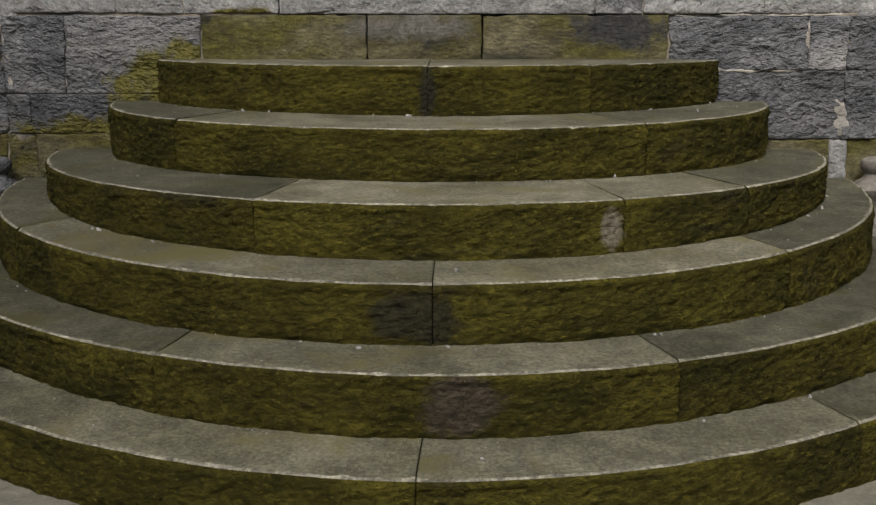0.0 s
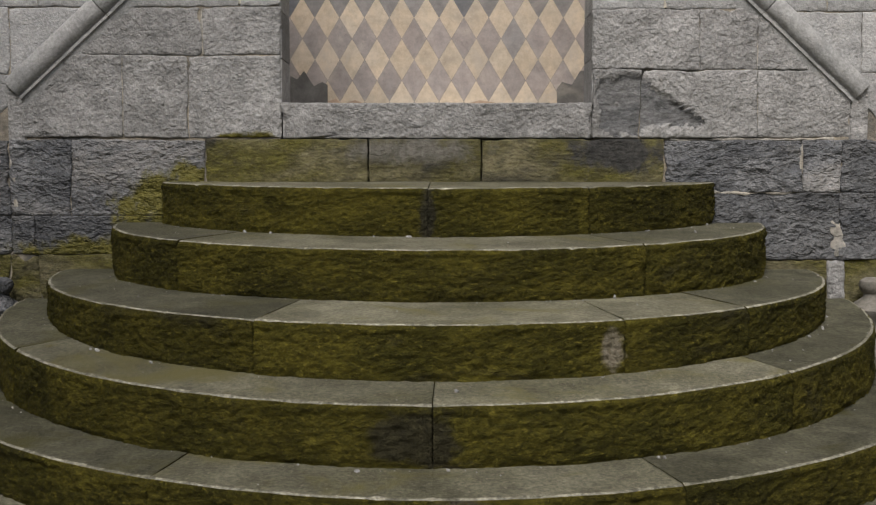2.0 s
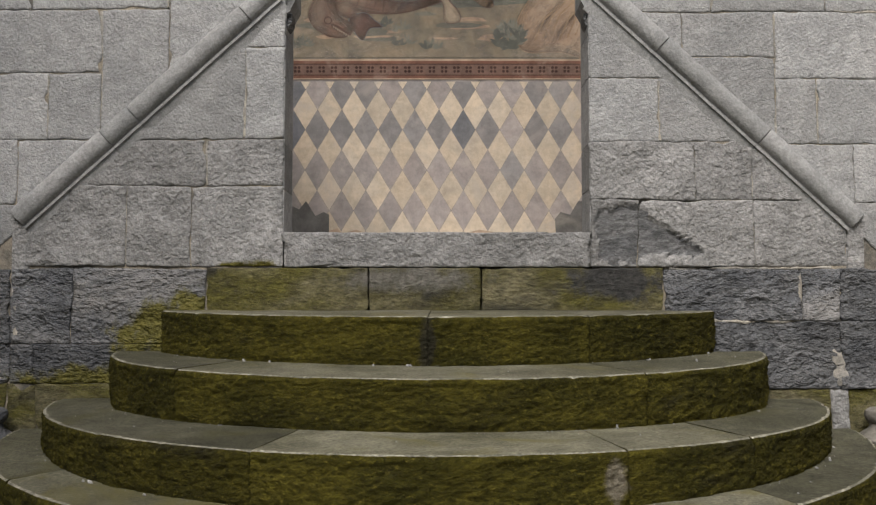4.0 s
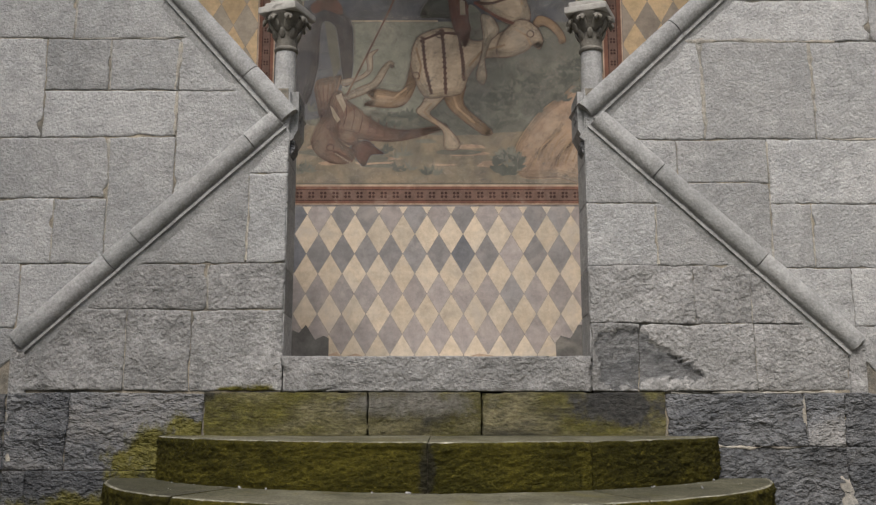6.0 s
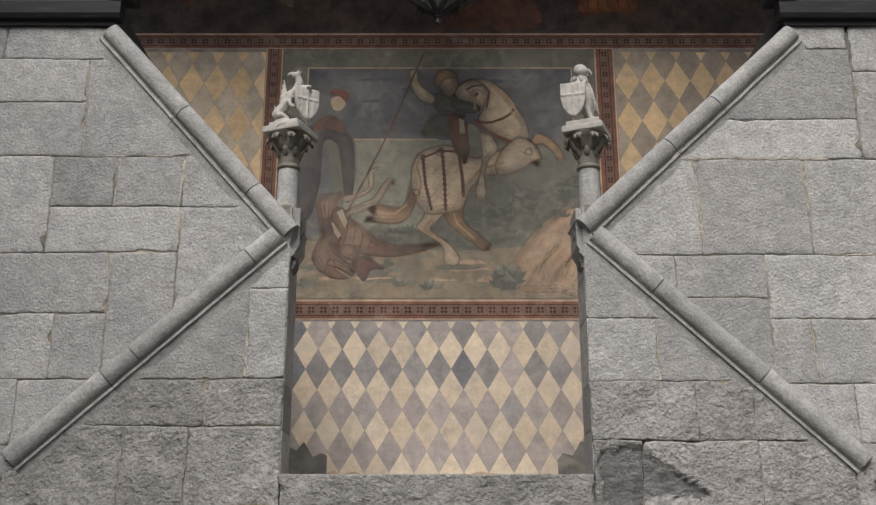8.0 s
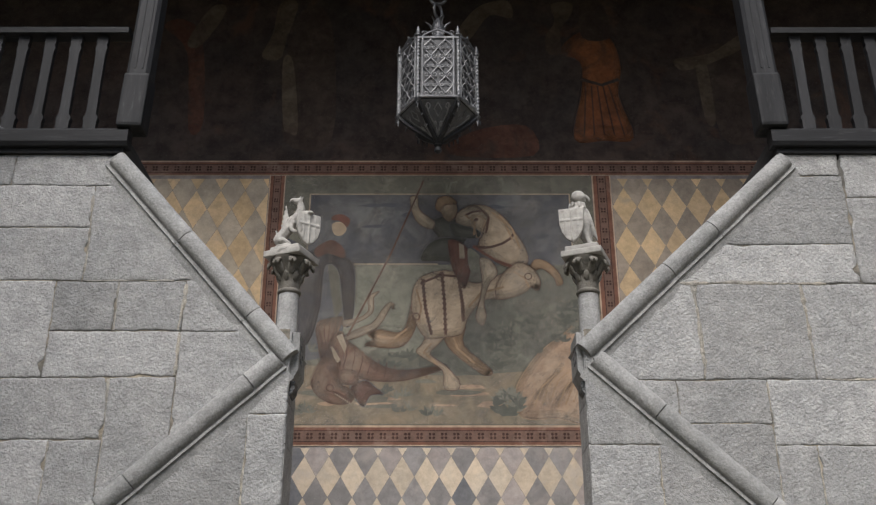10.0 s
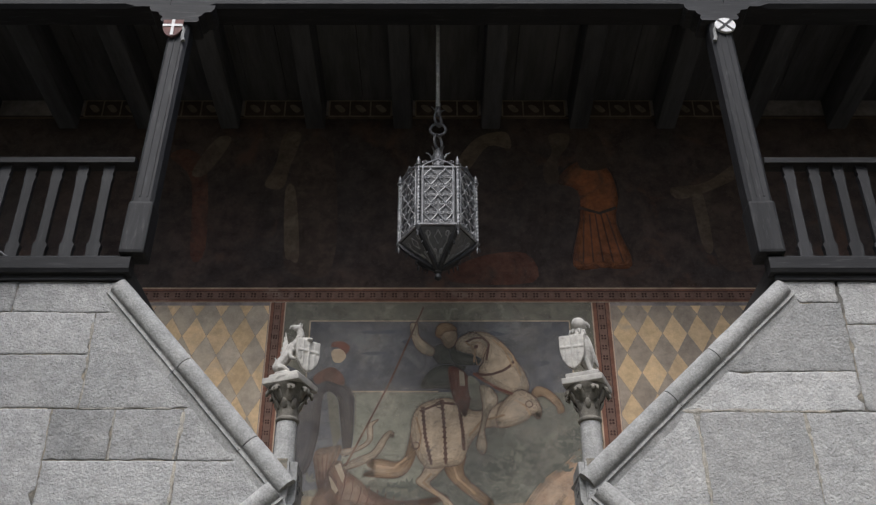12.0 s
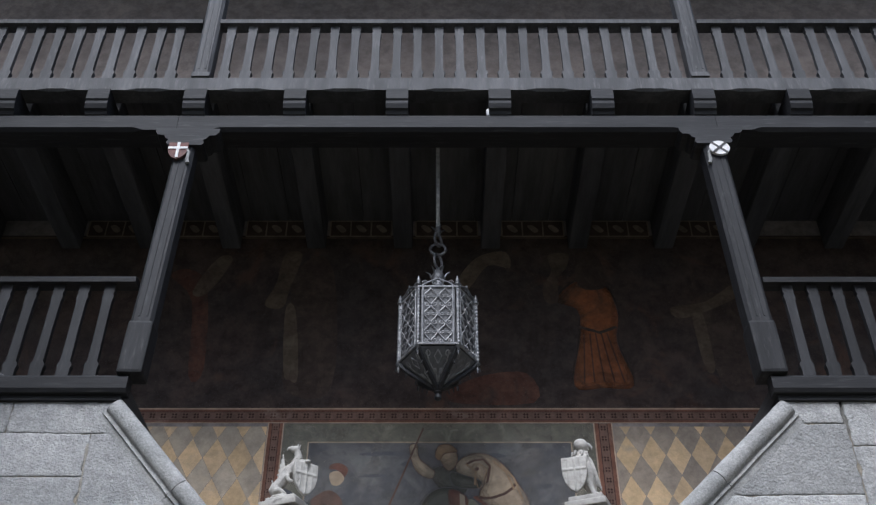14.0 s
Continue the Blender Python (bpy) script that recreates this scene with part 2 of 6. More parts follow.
def tube(bm, path, radius, n=8, closed=False):
    """A round bar along a path; radius is a number or a function of the step 0..1."""
    pts = [Vector(p) for p in path]
    rings, up = [], Vector((0.13, 0.31, 0.94)).normalized()
    for i, p in enumerate(pts):
        d = (pts[(i + 1) % len(pts)] - pts[i - 1]) if closed or 0 < i < len(pts) - 1 else (pts[1] - pts[0] if i == 0 else pts[-1] - pts[-2])
        d.normalize()
        a = d.cross(up)
        if a.length < 0.05:
            a = d.cross(Vector((1, 0, 0)))
        a.normalize()
        b = d.cross(a)
        r = radius(i / max(1, len(pts) - 1)) if callable(radius) else radius
        rings.append([bm.verts.new(p + r * (a * math.cos(6.28318 * k / n) + b * math.sin(6.28318 * k / n))) for k in range(n)])
    pairs = list(zip(rings, rings[1:])) + ([(rings[-1], rings[0])] if closed else [])
    for r0, r1 in pairs:
        for k in range(n):
            bm.faces.new((r0[k], r0[(k + 1) % n], r1[(k + 1) % n], r1[k]))
    if not closed:
        bm.faces.new(rings[0][::-1])
        bm.faces.new(rings[-1])
    return bm


def blob(bm, centre, size, turn=(0, 0, 0), seg=14):
    m = Matrix.Translation(centre) @ Euler([radians(a) for a in turn]).to_matrix().to_4x4() @ Matrix.Diagonal((*size, 1))
    bmesh.ops.create_uvsphere(bm, u_segments=seg, v_segments=seg * 2 // 3, radius=1.0, matrix=m)
    return bm


def mesh_of(name, bm, *mats, smooth=False):
    bmesh.ops.recalc_face_normals(bm, faces=bm.faces)
    me = bpy.data.meshes.new(name)
    bm.to_mesh(me)
    bm.free()
    for m in mats:
        me.materials.append(m)
    if smooth:
        me.shade_smooth()
        me.set_sharp_from_angle(angle=radians(40))
    return me


def part(name, bm, material, parent, label="", smooth=False):
    mats = material if isinstance(material, tuple) else (material,)
    ob = new(name, mesh_of(name, bm, *mats, smooth=smooth))
    ob.parent = parent
    return tagged(ob, label)


def thing(name, label, category, group="", kind="", at=(0, 0, 0)):
    ob = new(name)
    ob.location = at
    ob.empty_display_size = 0.1
    return tagged(ob, label, category, group, kind)


def solid(name, bm, material, label, category, group="", kind="", smooth=False):
    mats = material if isinstance(material, tuple) else (material,)
    return tagged(new(name, mesh_of(name, bm, *mats, smooth=smooth)), label, category, group, kind)


def clip(poly, a, b, c):
    """The part of a flat outline where a*u + b*v <= c."""
    out = []
    for (u0, v0), (u1, v1) in zip(poly, poly[1:] + poly[:1]):
        d0, d1 = a * u0 + b * v0 - c, a * u1 + b * v1 - c
        if d0 <= 0:
            out.append((u0, v0))
        if d0 * d1 < 0:
            s = d0 / (d0 - d1)
            out.append((u0 + s * (u1 - u0), v0 + s * (v1 - v0)))
    return out


def inset(poly, d):
    """A convex outline drawn in by d, by cutting it with its own sides moved inwards."""
    area = sum(u0 * v1 - u1 * v0 for (u0, v0), (u1, v1) in zip(poly, poly[1:] + poly[:1]))
    out = list(poly)
    for (u0, v0), (u1, v1) in zip(poly, poly[1:] + poly[:1]):
        du, dv = u1 - u0, v1 - v0
        n = math.hypot(du, dv)
        if n < 1e-6:
            continue
        s = 1 if area > 0 else -1
        a, b = s * dv / n, -s * du / n
        out = clip(out, a, b, a * u0 + b * v0 - d)
        if len(out) < 3:
            return []
    return out


# ---- setting: ground and yard ----
bm = bmesh.new()
prism(bm, [(-300, -300), (300, -300), (300, 300), (-300, 300)], -0.3, 0.0, "z")
ground = solid("ground", bm, paving, "worn grey-green stone paving of the courtyard", "ground", kind="structure")
# unseen walls added round the yard; west and east stand near to shade the sides
for nm, (x0, x1, y0, y1) in {"wall_west": (-4.9, -4.5, -12, -0.4), "wall_east": (5.2, 5.6, -12, -0.4), "wall_south": (-6.4, 6.4, -12.4, -12)}.items():
    solid(nm, box(bmesh.new(), x0, x1, y0, y1, -0.05, {"wall_west": 9.5, "wall_east": 9.5, "wall_south": 4.2}[nm]), yard_plaster, "unseen plain plaster wall added to close the courtyard", "wall", kind="structure")

# ---- setting: back wall, gallery floors and ceilings ----
solid("wall_back", box(bmesh.new(), -6.0, 6.0, 1.7, 2.0, -0.05, 13.4), plaster, "aged plaster wall behind the stairs and galleries", "wall", kind="structure")
solid("landing", box(bmesh.new(), -6.0, 6.0, 0.31, 1.7, -0.02, 1.9), stone_rough, "stone landing behind the parapet walls", "landing", kind="structure")

# ---- front wall ----
SLOPE_L, SLOPE_R = ((-0.98, 3.53), (-2.03, 4.69)), ((0.98, 3.53), (2.20, 4.68))
TOP = 4.70


def above(side, poly):
    """Cuts a block by the sloping top of the parapet."""
    (xa, za), (xb, zb) = SLOPE_L if side < 0 else SLOPE_R
    dx, dz = xb - xa, zb - za
    a, b = (dz, -dx) if side < 0 else (-dz, dx)
    if a * side > 0:
        a, b = -a, -b
    return clip(clip(poly, a, b, a * xa + b * za), 0, 1, TOP)


def pier(side, inner):
    bm = bmesh.new()
    (xa, za), (xb, zb) = SLOPE_L if side < 0 else SLOPE_R
    e = side * 0.012
    poly = [(side * 6.0, -0.02), (inner + e, -0.02), (inner + e, za - 0.02), (xa, za - 0.02), (xb, zb - 0.02), (side * 6.0, TOP - 0.02)]
    prism(bm, poly, -0.0015, 0.31)
    return bm


wall_left = solid("wall_left", pier(-1, -0.868), mortar, "grey granite parapet wall with sloping top and lime joints", "wall", kind="structure")
wall_right = solid("wall_right", pier(1, 0.856), mortar, "grey granite parapet wall with sloping top and lime joints", "wall", kind="structure")


def sway(u, v):
    """The slow wander of the joints, the same for the stones on both sides of one."""
    q = Vector((u, 0.7, v))
    return (0.013 * noise.noise(q * 3.1 + Vector((9, 0, 0))) + 0.004 * noise.noise(q * 19 + Vector((9, 0, 0))), 0.007 * noise.noise(q * 2.6) + 0.004 * noise.noise(q * 17))


def spalled(u, v):
    """How far inside the broken-away face of the low stones a place lies; below 0: outside."""
    j = 0.05 * noise.noise(Vector((u * 11, 0.4, v * 11))) + 0.02 * noise.noise(Vector((u * 31, 0.4, v * 31)))
    a = min(u - 0.885, 2.085 - v, 1.13 - u + 0.2 * (v - 1.75), v - 1.78 + 0.12 * (u - 0.9))
    b = min(u - 1.15, 2.06 - v - 0.66 * (u - 1.15), v - 1.80 - 0.05 * (u - 1.15))
    return max(a, b) + j


def ledge(u, v):
    """Raised beds left by the split across the dark plinth stones."""
    return (0.010 if v > 1.70 - 0.63 * (u - 1.58) and v > 1.425 else 0.0) + (0.009 if 1.06 < v < 1.40 - 0.42 * (u - 1.62) else 0.0) if u > 1.3 else 0.0


def block(poly, proud, parent, material, relief=0.0, split=False, free=True, gap=None):
    """A stone set in the wall: wandering outline, worn arris, sides and an uneven face, built in rings round its middle."""
    g = random.uniform(0.001, 0.0036) if gap is None else gap
    poly = inset(poly, g)
    if len(poly) < 3:
        return
    ring = []
    for (u0, v0), (u1, v1) in zip(poly, poly[1:] + poly[:1]):
        n = max(1, int(math.hypot(u1 - u0, v1 - v0) / 0.022))
        ring += [(u0 + (u1 - u0) * i / n, v0 + (v1 - v0) * i / n) for i in range(n)]
    cu, cv = sum(u for u, v in poly) / len(poly), sum(v for u, v in poly) / len(poly)
    seed = random.uniform(0, 50)
    near = min(max(u for u, v in poly) - min(u for u, v in poly), max(v for u, v in poly) - min(v for u, v in poly)) / 2
    e = min(0.2, 0.007 / near)
    bm = bmesh.new()
    rows = []
    shrink = [1.0, 1.0, 1 - e * 0.5, 1 - e * 1.4] + [1 - e * 1.4 - (0.93 - e * 1.4) * k / 9 for k in range(1, 10)]
    for k, f in enumerate(shrink):
        row = []
        for u, v in ring:
            du, dv = sway(u, v) if free else (0.0, 0.0)
            nick = 0.0035 * noise.noise(Vector((u * 23, seed, v * 23))) + max(0.0, noise.noise(Vector((u * 9, seed + 5, v * 9))) - 0.3) * 0.03
            f2 = f - nick / near * (k < 4)
            a, b = cu + (u + du - cu) * f2, cv + (v + dv - cv) * f2
            q = Vector((a, seed, b))
            if k == 0:
                y = 0.02
            else:
                lump = noise.noise(q * 4.0) + 0.7 * abs(noise.noise(Vector((a * 9, seed, b * 14)))) + 0.4 * noise.noise(Vector((a * 24, seed, b * 38)))
                y = -proud - relief * (0.5 + lump) + (0.0042, 0.0016, 0.0)[min(k - 1, 2)]
                if split and spalled(a, b) > 0:
                    y = max(y, -0.0055 - 0.015 * abs(noise.noise(Vector((a * 13, seed, b * 24)))) - 0.004 * noise.noise(Vector((a * 40, 3, b * 50))))
                if material is slate:
                    y -= ledge(a, b)
            row.append(bm.verts.new((a, y, b)))
        rows.append(row)
    n = len(ring)
    for r0, r1 in zip(rows, rows[1:]):
        for i in range(n):
            f = bm.faces.new((r0[i], r0[(i + 1) % n], r1[(i + 1) % n], r1[i]))
            f.smooth = True
            if split:
                c = f.calc_center_median()
                f.material_index = 1 if spalled(c.x, c.z) > 0.004 else 0
    bm.faces.new(rows[-1]).smooth = True
    part("stone", bm, (material, split_stone) if split else material, parent)


def pointing(points, width, parent, proud=0.0105):
    """Lime mortar smeared wide along a joint, ragged at both edges."""
    bm = bmesh.new()
    rows = []
    for (u0, v0), (u1, v1) in zip(points, points[1:]):
        d = Vector((u1 - u0, v1 - v0))
        n = max(3, int(d.length / 0.018))
        side = Vector((-d.y, d.x)).normalized()
        for i in range(n + 1):
            c = Vector((u0, v0)) + d * i / n
            k = max(0.06, 0.85 + 1.5 * noise.noise(Vector((c.x * 7, 1.0, c.y * 7))) + 0.8 * noise.noise(Vector((c.x * 31, 1.0, c.y * 31))))
            off = Vector(sway(c.x, c.y)) + side * 0.3 * width * noise.noise(Vector((c.x * 12, 4.0, c.y * 12)))
            rows.append([bm.verts.new((q.x, y, q.y)) for q, y in ((c + off + side * width * 0.5 * k, -0.002), (c + off + side * width * 0.3 * k, -proud), (c + off - side * width * 0.3 * k, -proud), (c + off - side * width * 0.5 * k, -0.002))])
    for a, b in zip(rows, rows[1:]):
        for k in range(3):
            bm.faces.new((a[k], a[k + 1], b[k + 1], b[k])).smooth = True
    part("mortar_joint", bm, ochre_mortar, parent)


def rect_of(x0, x1, z0, z1):
    return [(x0, z0), (x1, z0), (x1, z1), (x0, z1)]


# courses: lower edge, upper edge, then the upright joints; those over, and those under, the lower moulding
LEFT_OVER = [(4.47, 4.71, -3.6, -2.70, -1.9), (4.18, 4.47, -3.5, -2.165), (3.82, 4.47, -2.165, -1.1), (3.82, 4.18, -3.4, -2.165), (3.208, 3.82, -3.5, -2.315), (3.497, 3.82, -2.315, -1.94, -1.525, -0.9),
             (3.208, 3.497, -2.315, -1.53), (2.6, 3.497, -1.53, -0.87), (2.841, 3.208, -3.4, -1.91), (2.2, 3.208, -1.91, -1.53), (2.464, 2.841, -3.5, -2.21, -1.91), (2.095, 2.464, -3.3, -2.38), (1.742, 2.464, -2.38, -1.8), (1.742, 2.095, -3.3, -2.38)]
LEFT_UNDER = [(2.991, 3.5, -1.7, -0.867), (2.464, 2.991, -1.8, -1.092, -0.867), (2.2, 2.464, -2.0, -1.30, -0.867), (1.742, 2.2, -2.32, -1.748, -1.392, -0.867)]
RIGHT_OVER = [(4.539, 4.71, 1.9, 2.56), (4.385, 4.71, 2.58, 3.5), (4.061, 4.539, 1.5, 2.57), (3.801, 4.385, 2.57, 3.4), (3.801, 4.061, 1.0, 2.57), (3.195, 3.801, 0.857, 1.555, 2.20, 3.5), (2.934, 3.195, 1.0, 1.385, 1.915),
              (2.4, 2.934, 1.3, 1.915), (2.811, 3.195, 1.915, 3.4), (2.435, 2.811, 1.915, 2.15, 3.3), (1.742, 2.435, 1.9, 2.348), (2.104, 2.435, 2.348, 3.3), (1.742, 2.104, 2.348, 3.3)]
RIGHT_UNDER = [(2.815, 3.5, 0.857, 1.6), (2.451, 2.815, 0.857, 1.255, 1.8), (2.119, 2.451, 0.857, 1.449, 1.777, 2.1), (1.742, 2.119, 0.857, 1.125, 1.777, 2.3)]
PLINTH = [(1.31, 1.732, -3.2, -2.39, -2.05, -1.3), (1.09, 1.31, -3.2, -2.39, -2.26, -1.3), (0.45, 1.09, -3.2, -2.4, -2.24, -1.3),
          (1.437, 1.732, 1.264, 2.03, 2.25, 3.2), (1.06, 1.437, 1.264, 2.25, 3.2), (0.45, 1.06, 1.264, 2.19, 2.29, 3.2)]
LOW_LEFT, LOW_RIGHT = ((-2.319, 1.964), (-0.891, 3.271)), ((2.308, 1.949), (0.878, 3.277))


def beside(poly, line, over):
    """Cuts a stone along the lower moulding, a little inside it."""
    (xa, za), (xb, zb) = line
    dx, dz = xb - xa, zb - za
    n = math.hypot(dx, dz)
    a, b = (dz / n, -dx / n) if dx > 0 else (-dz / n, dx / n)
    c = a * xa + b * za
    return clip(poly, a, b, c - 0.02) if over else clip(poly, -a, -b, -(c - 0.06))


for courses, side, parent, line, over in ((LEFT_OVER, -1, wall_left, LOW_LEFT, True), (LEFT_UNDER, -1, wall_left, LOW_LEFT, False), (RIGHT_OVER, 1, wall_right, LOW_RIGHT, True), (RIGHT_UNDER, 1, wall_right, LOW_RIGHT, False)):
    for low, high, *xs in courses:
        for x0, x1 in zip(xs, xs[1:]):
            poly = beside(above(side, rect_of(x0, x1, low, high)), line, over)
            if len(poly) >= 3:
                rough_one = low < 2.15 and not over
                block(poly, 0.022 if rough_one and side > 0 and x0 < 1.4 else random.uniform(0.005, 0.008), parent, stone_rough if rough_one or low < 2.3 and not over else stone, 0.010 if rough_one else 0.0035 if low < 2.5 else 0.0016, rough_one and side > 0 and x0 < 1.4)
for low, high, *xs in PLINTH:
    for x0, x1 in zip(xs, xs[1:]):
        pale = x1 - x0 < 0.13
        block(rect_of(x0, x1, low, high), random.uniform(0.006, 0.011), wall_left if x0 < 0 else wall_right, stone_rough if pale else mossy if low < 1.0 else slate, 0.014)
for side, joints in ((-1, [([(-1.525, 3.80), (-1.54, 3.50)], 0.03), ([(-1.53, 3.49), (-1.54, 3.22)], 0.026), ([(-1.94, 3.81), (-1.93, 3.50)], 0.012), ([(-1.91, 3.20), (-1.905, 2.60)], 0.014), ([(-2.34, 3.82), (-1.60, 3.82)], 0.012), ([(-2.21, 2.83), (-2.21, 2.48)], 0.012),
                           ([(-1.092, 2.97), (-1.092, 2.48)], 0.013), ([(-1.30, 2.455), (-1.30, 2.21)], 0.014), ([(-1.748, 2.19), (-1.745, 1.76)], 0.012), ([(-2.165, 4.40), (-2.16, 3.84)], 0.016), ([(-2.37, 1.70), (-2.36, 1.36)], 0.03)]),
                     (1, [([(1.43, 3.802), (2.35, 3.802)], 0.028), ([(1.55, 3.79), (1.56, 3.21)], 0.034), ([(2.20, 3.79), (2.205, 3.21)], 0.034), ([(1.255, 2.80), (1.255, 2.46)], 0.016), ([(1.449, 2.44), (1.449, 2.13)], 0.011), ([(1.915, 3.18), (1.915, 2.46)], 0.013), ([(2.15, 2.80), (2.15, 2.45)], 0.015),
                          ([(1.777, 2.32), (1.777, 1.76)], 0.012), ([(2.25, 3.197), (2.7, 3.197)], 0.02), ([(1.30, 1.433), (2.24, 1.440)], 0.030), ([(2.03, 1.71), (2.028, 1.45)], 0.022), ([(2.15, 1.31), (2.24, 1.20), (2.25, 1.08)], 0.075), ([(1.3, 1.735), (2.2, 1.735)], 0.02)])):
    for points, width in joints:
        pointing(points, width, wall_left if side < 0 else wall_right, 0.018 if points[0][1] < 1.74 else 0.0095)

# sill over the steps
bm = bmesh.new()
box(bm, -0.866, 0.855, 0.0, 0.31, 1.742, 1.936, 0.006)
sill = solid("sill", bm, stone_rough, "long grey stone threshold above the steps", "sill", kind="structure")
block(rect_of(-0.867, 0.856, 1.740, 1.938), 0.012, sill, stone_rough, 0.009, free=False, gap=0.001)
for side, x in ((-1, -0.868), (1, 0.856)):
    for z0, z1 in ((1.94, 2.18), (2.185, 2.44), (2.445, 2.82), (2.825, 3.07), (3.075, 3.50)):
        b2 = bmesh.new()
        box(b2, min(x, x + side * 0.02), max(x, x + side * 0.02), 0.004, 0.312, z0, z1, 0.004)
        part("jamb_stone", b2, stone, wall_left if side < 0 else wall_right)

# ---- semicircular steps ----
STEPS = [(1.548, 0.753, 1.62, 1.469, 0.041, 0.0), (1.802, 1.226, 1.929, 1.200, 0.060, 0.004), (2.096, 1.781, 1.957, 0.948, 0.035, -0.007),
         (2.318, 2.095, 1.981, 0.702, 0.069, -0.016), (2.657, 2.403, 1.905, 0.459, 0.041, 0.012), (2.869, 2.701, 1.931, 0.214, 0.058, -0.002)]
JOINTS = [(-0.05, 0.76), (-1.25, 0.96), (-0.74, 0.75, 1.34), (-1.89, -0.02, 1.44), (-1.02, 0.85), (-1.9, -0.07, 1.5)]
GROUND = (0, 0, 0, 0.0, 0.0, 0.0)


def rim(step, th):
    a, b, n, _, _, cx = step
    c, s = math.cos(th), max(0.0, math.sin(th))
    return Vector((cx + math.copysign(a * abs(c) ** (2 / n), c), -b * s ** (2 / n)))


def level(step, y):
    return step[3] + step[4] * (y + step[1])


def angle_at(step, x):
    u = max(-1.0, min(1.0, (x - step[5]) / step[0]))
    return math.acos(math.copysign(abs(u) ** (step[2] / 2), u))


def step_stone(step, inner, below, th0, th1, seed):
    """One curved stone of a step: tread, worn nose, rough riser and sides."""
    cols = max(8, int(abs(th1 - th0) * (step[0] + step[1]) / 2 / 0.012))
    rough_rows = 21
    grid = []
    for i in range(cols + 1):
        th = th0 + (th1 - th0) * i / cols
        p, q = rim(step, th), rim(step, th + 0.004 if th < 1.57 else th - 0.004)
        d = (q - p) if th < 1.57 else (p - q)
        out = Vector((d.y, -d.x))
        out = out.normalized() if out.length > 1e-9 else Vector((math.copysign(1, math.cos(th)), 0))
        if out.dot(p - Vector((0, 0.2))) < 0:
            out = -out
        if inner:
            back = rim(inner, th) * 0.97
            back.y = max(back.y + 0.05, -10)
        else:
            back = Vector((p.x * 0.8, 0.0))
        wob = lambda s, o: noise.noise(Vector((p.x * s + seed * 7.3, p.y * s, o)))
        chip = max(0.0, wob(11, 3.1) - 0.28) * 0.035 + max(0.0, wob(29, 8.1) - 0.2) * 0.022 + 0.0025 * (1 + wob(60, 4.4))
        chip += (0.008, 0.004, 0.002, 0.001, 0.0)[min(i, cols - i, 4)] * (1 + wob(30, 1))
        row = []
        for s in (0.0, 0.2, 0.4, 0.6, 0.8):
            w = back.lerp(p - out * 0.05, s)
            row.append((w.x, w.y, level(step, w.y) + 0.004 * wob(3, 0.5) + 0.0015 * noise.noise(Vector((w.x * 14, w.y * 14, seed))) - 0.001 * s))
        zt = level(step, p.y)
        for o, dz in ((0.05, -0.001), (0.018 + chip, -0.001), (0.005 + chip, -0.003 - chip * 0.5), (0.001 + chip * 0.6, -0.009 - chip), (0.0, -0.02 - chip)):
            w = p - out * o
            row.append((w.x, w.y, level(step, w.y) + dz + 0.003 * wob(5, 2)))
        zb = level(below, p.y) - 0.025
        for k in range(1, rough_rows + 1):
            z = zt - 0.02 - chip + (zb - zt + 0.02 + chip) * k / rough_rows
            c = Vector((p.x, p.y, 0))
            o = 0.009 * noise.noise(c * 5 + Vector((0, 0, z * 8 + seed))) + 0.006 * noise.noise(c * 14 + Vector((0, 0, z * 30 + seed))) + 0.011 * noise.noise(c * 30 + Vector((3, 0, z * 66 + seed)))
            o += 0.02 * max(0.0, k / rough_rows - 0.78) * 4 * (0.6 + wob(6, 5))
            w = p - out * (o + 0.003)
            row.append((w.x, w.y, z))
        row.append((back.x, back.y, zb))
        grid.append(row)
    bm = bmesh.new()
    vs = [[bm.verts.new(c) for c in row] for row in grid]
    n = len(grid[0])
    for a, b in zip(vs, vs[1:]):
        for k in range(n):
            f = bm.faces.new((a[k], b[k], b[(k + 1) % n], a[(k + 1) % n]))
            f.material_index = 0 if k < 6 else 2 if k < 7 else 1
            f.smooth = True
    for end in (vs[0], vs[-1]):
        f = bm.faces.new(end)
        f.material_index = 1
    return bm


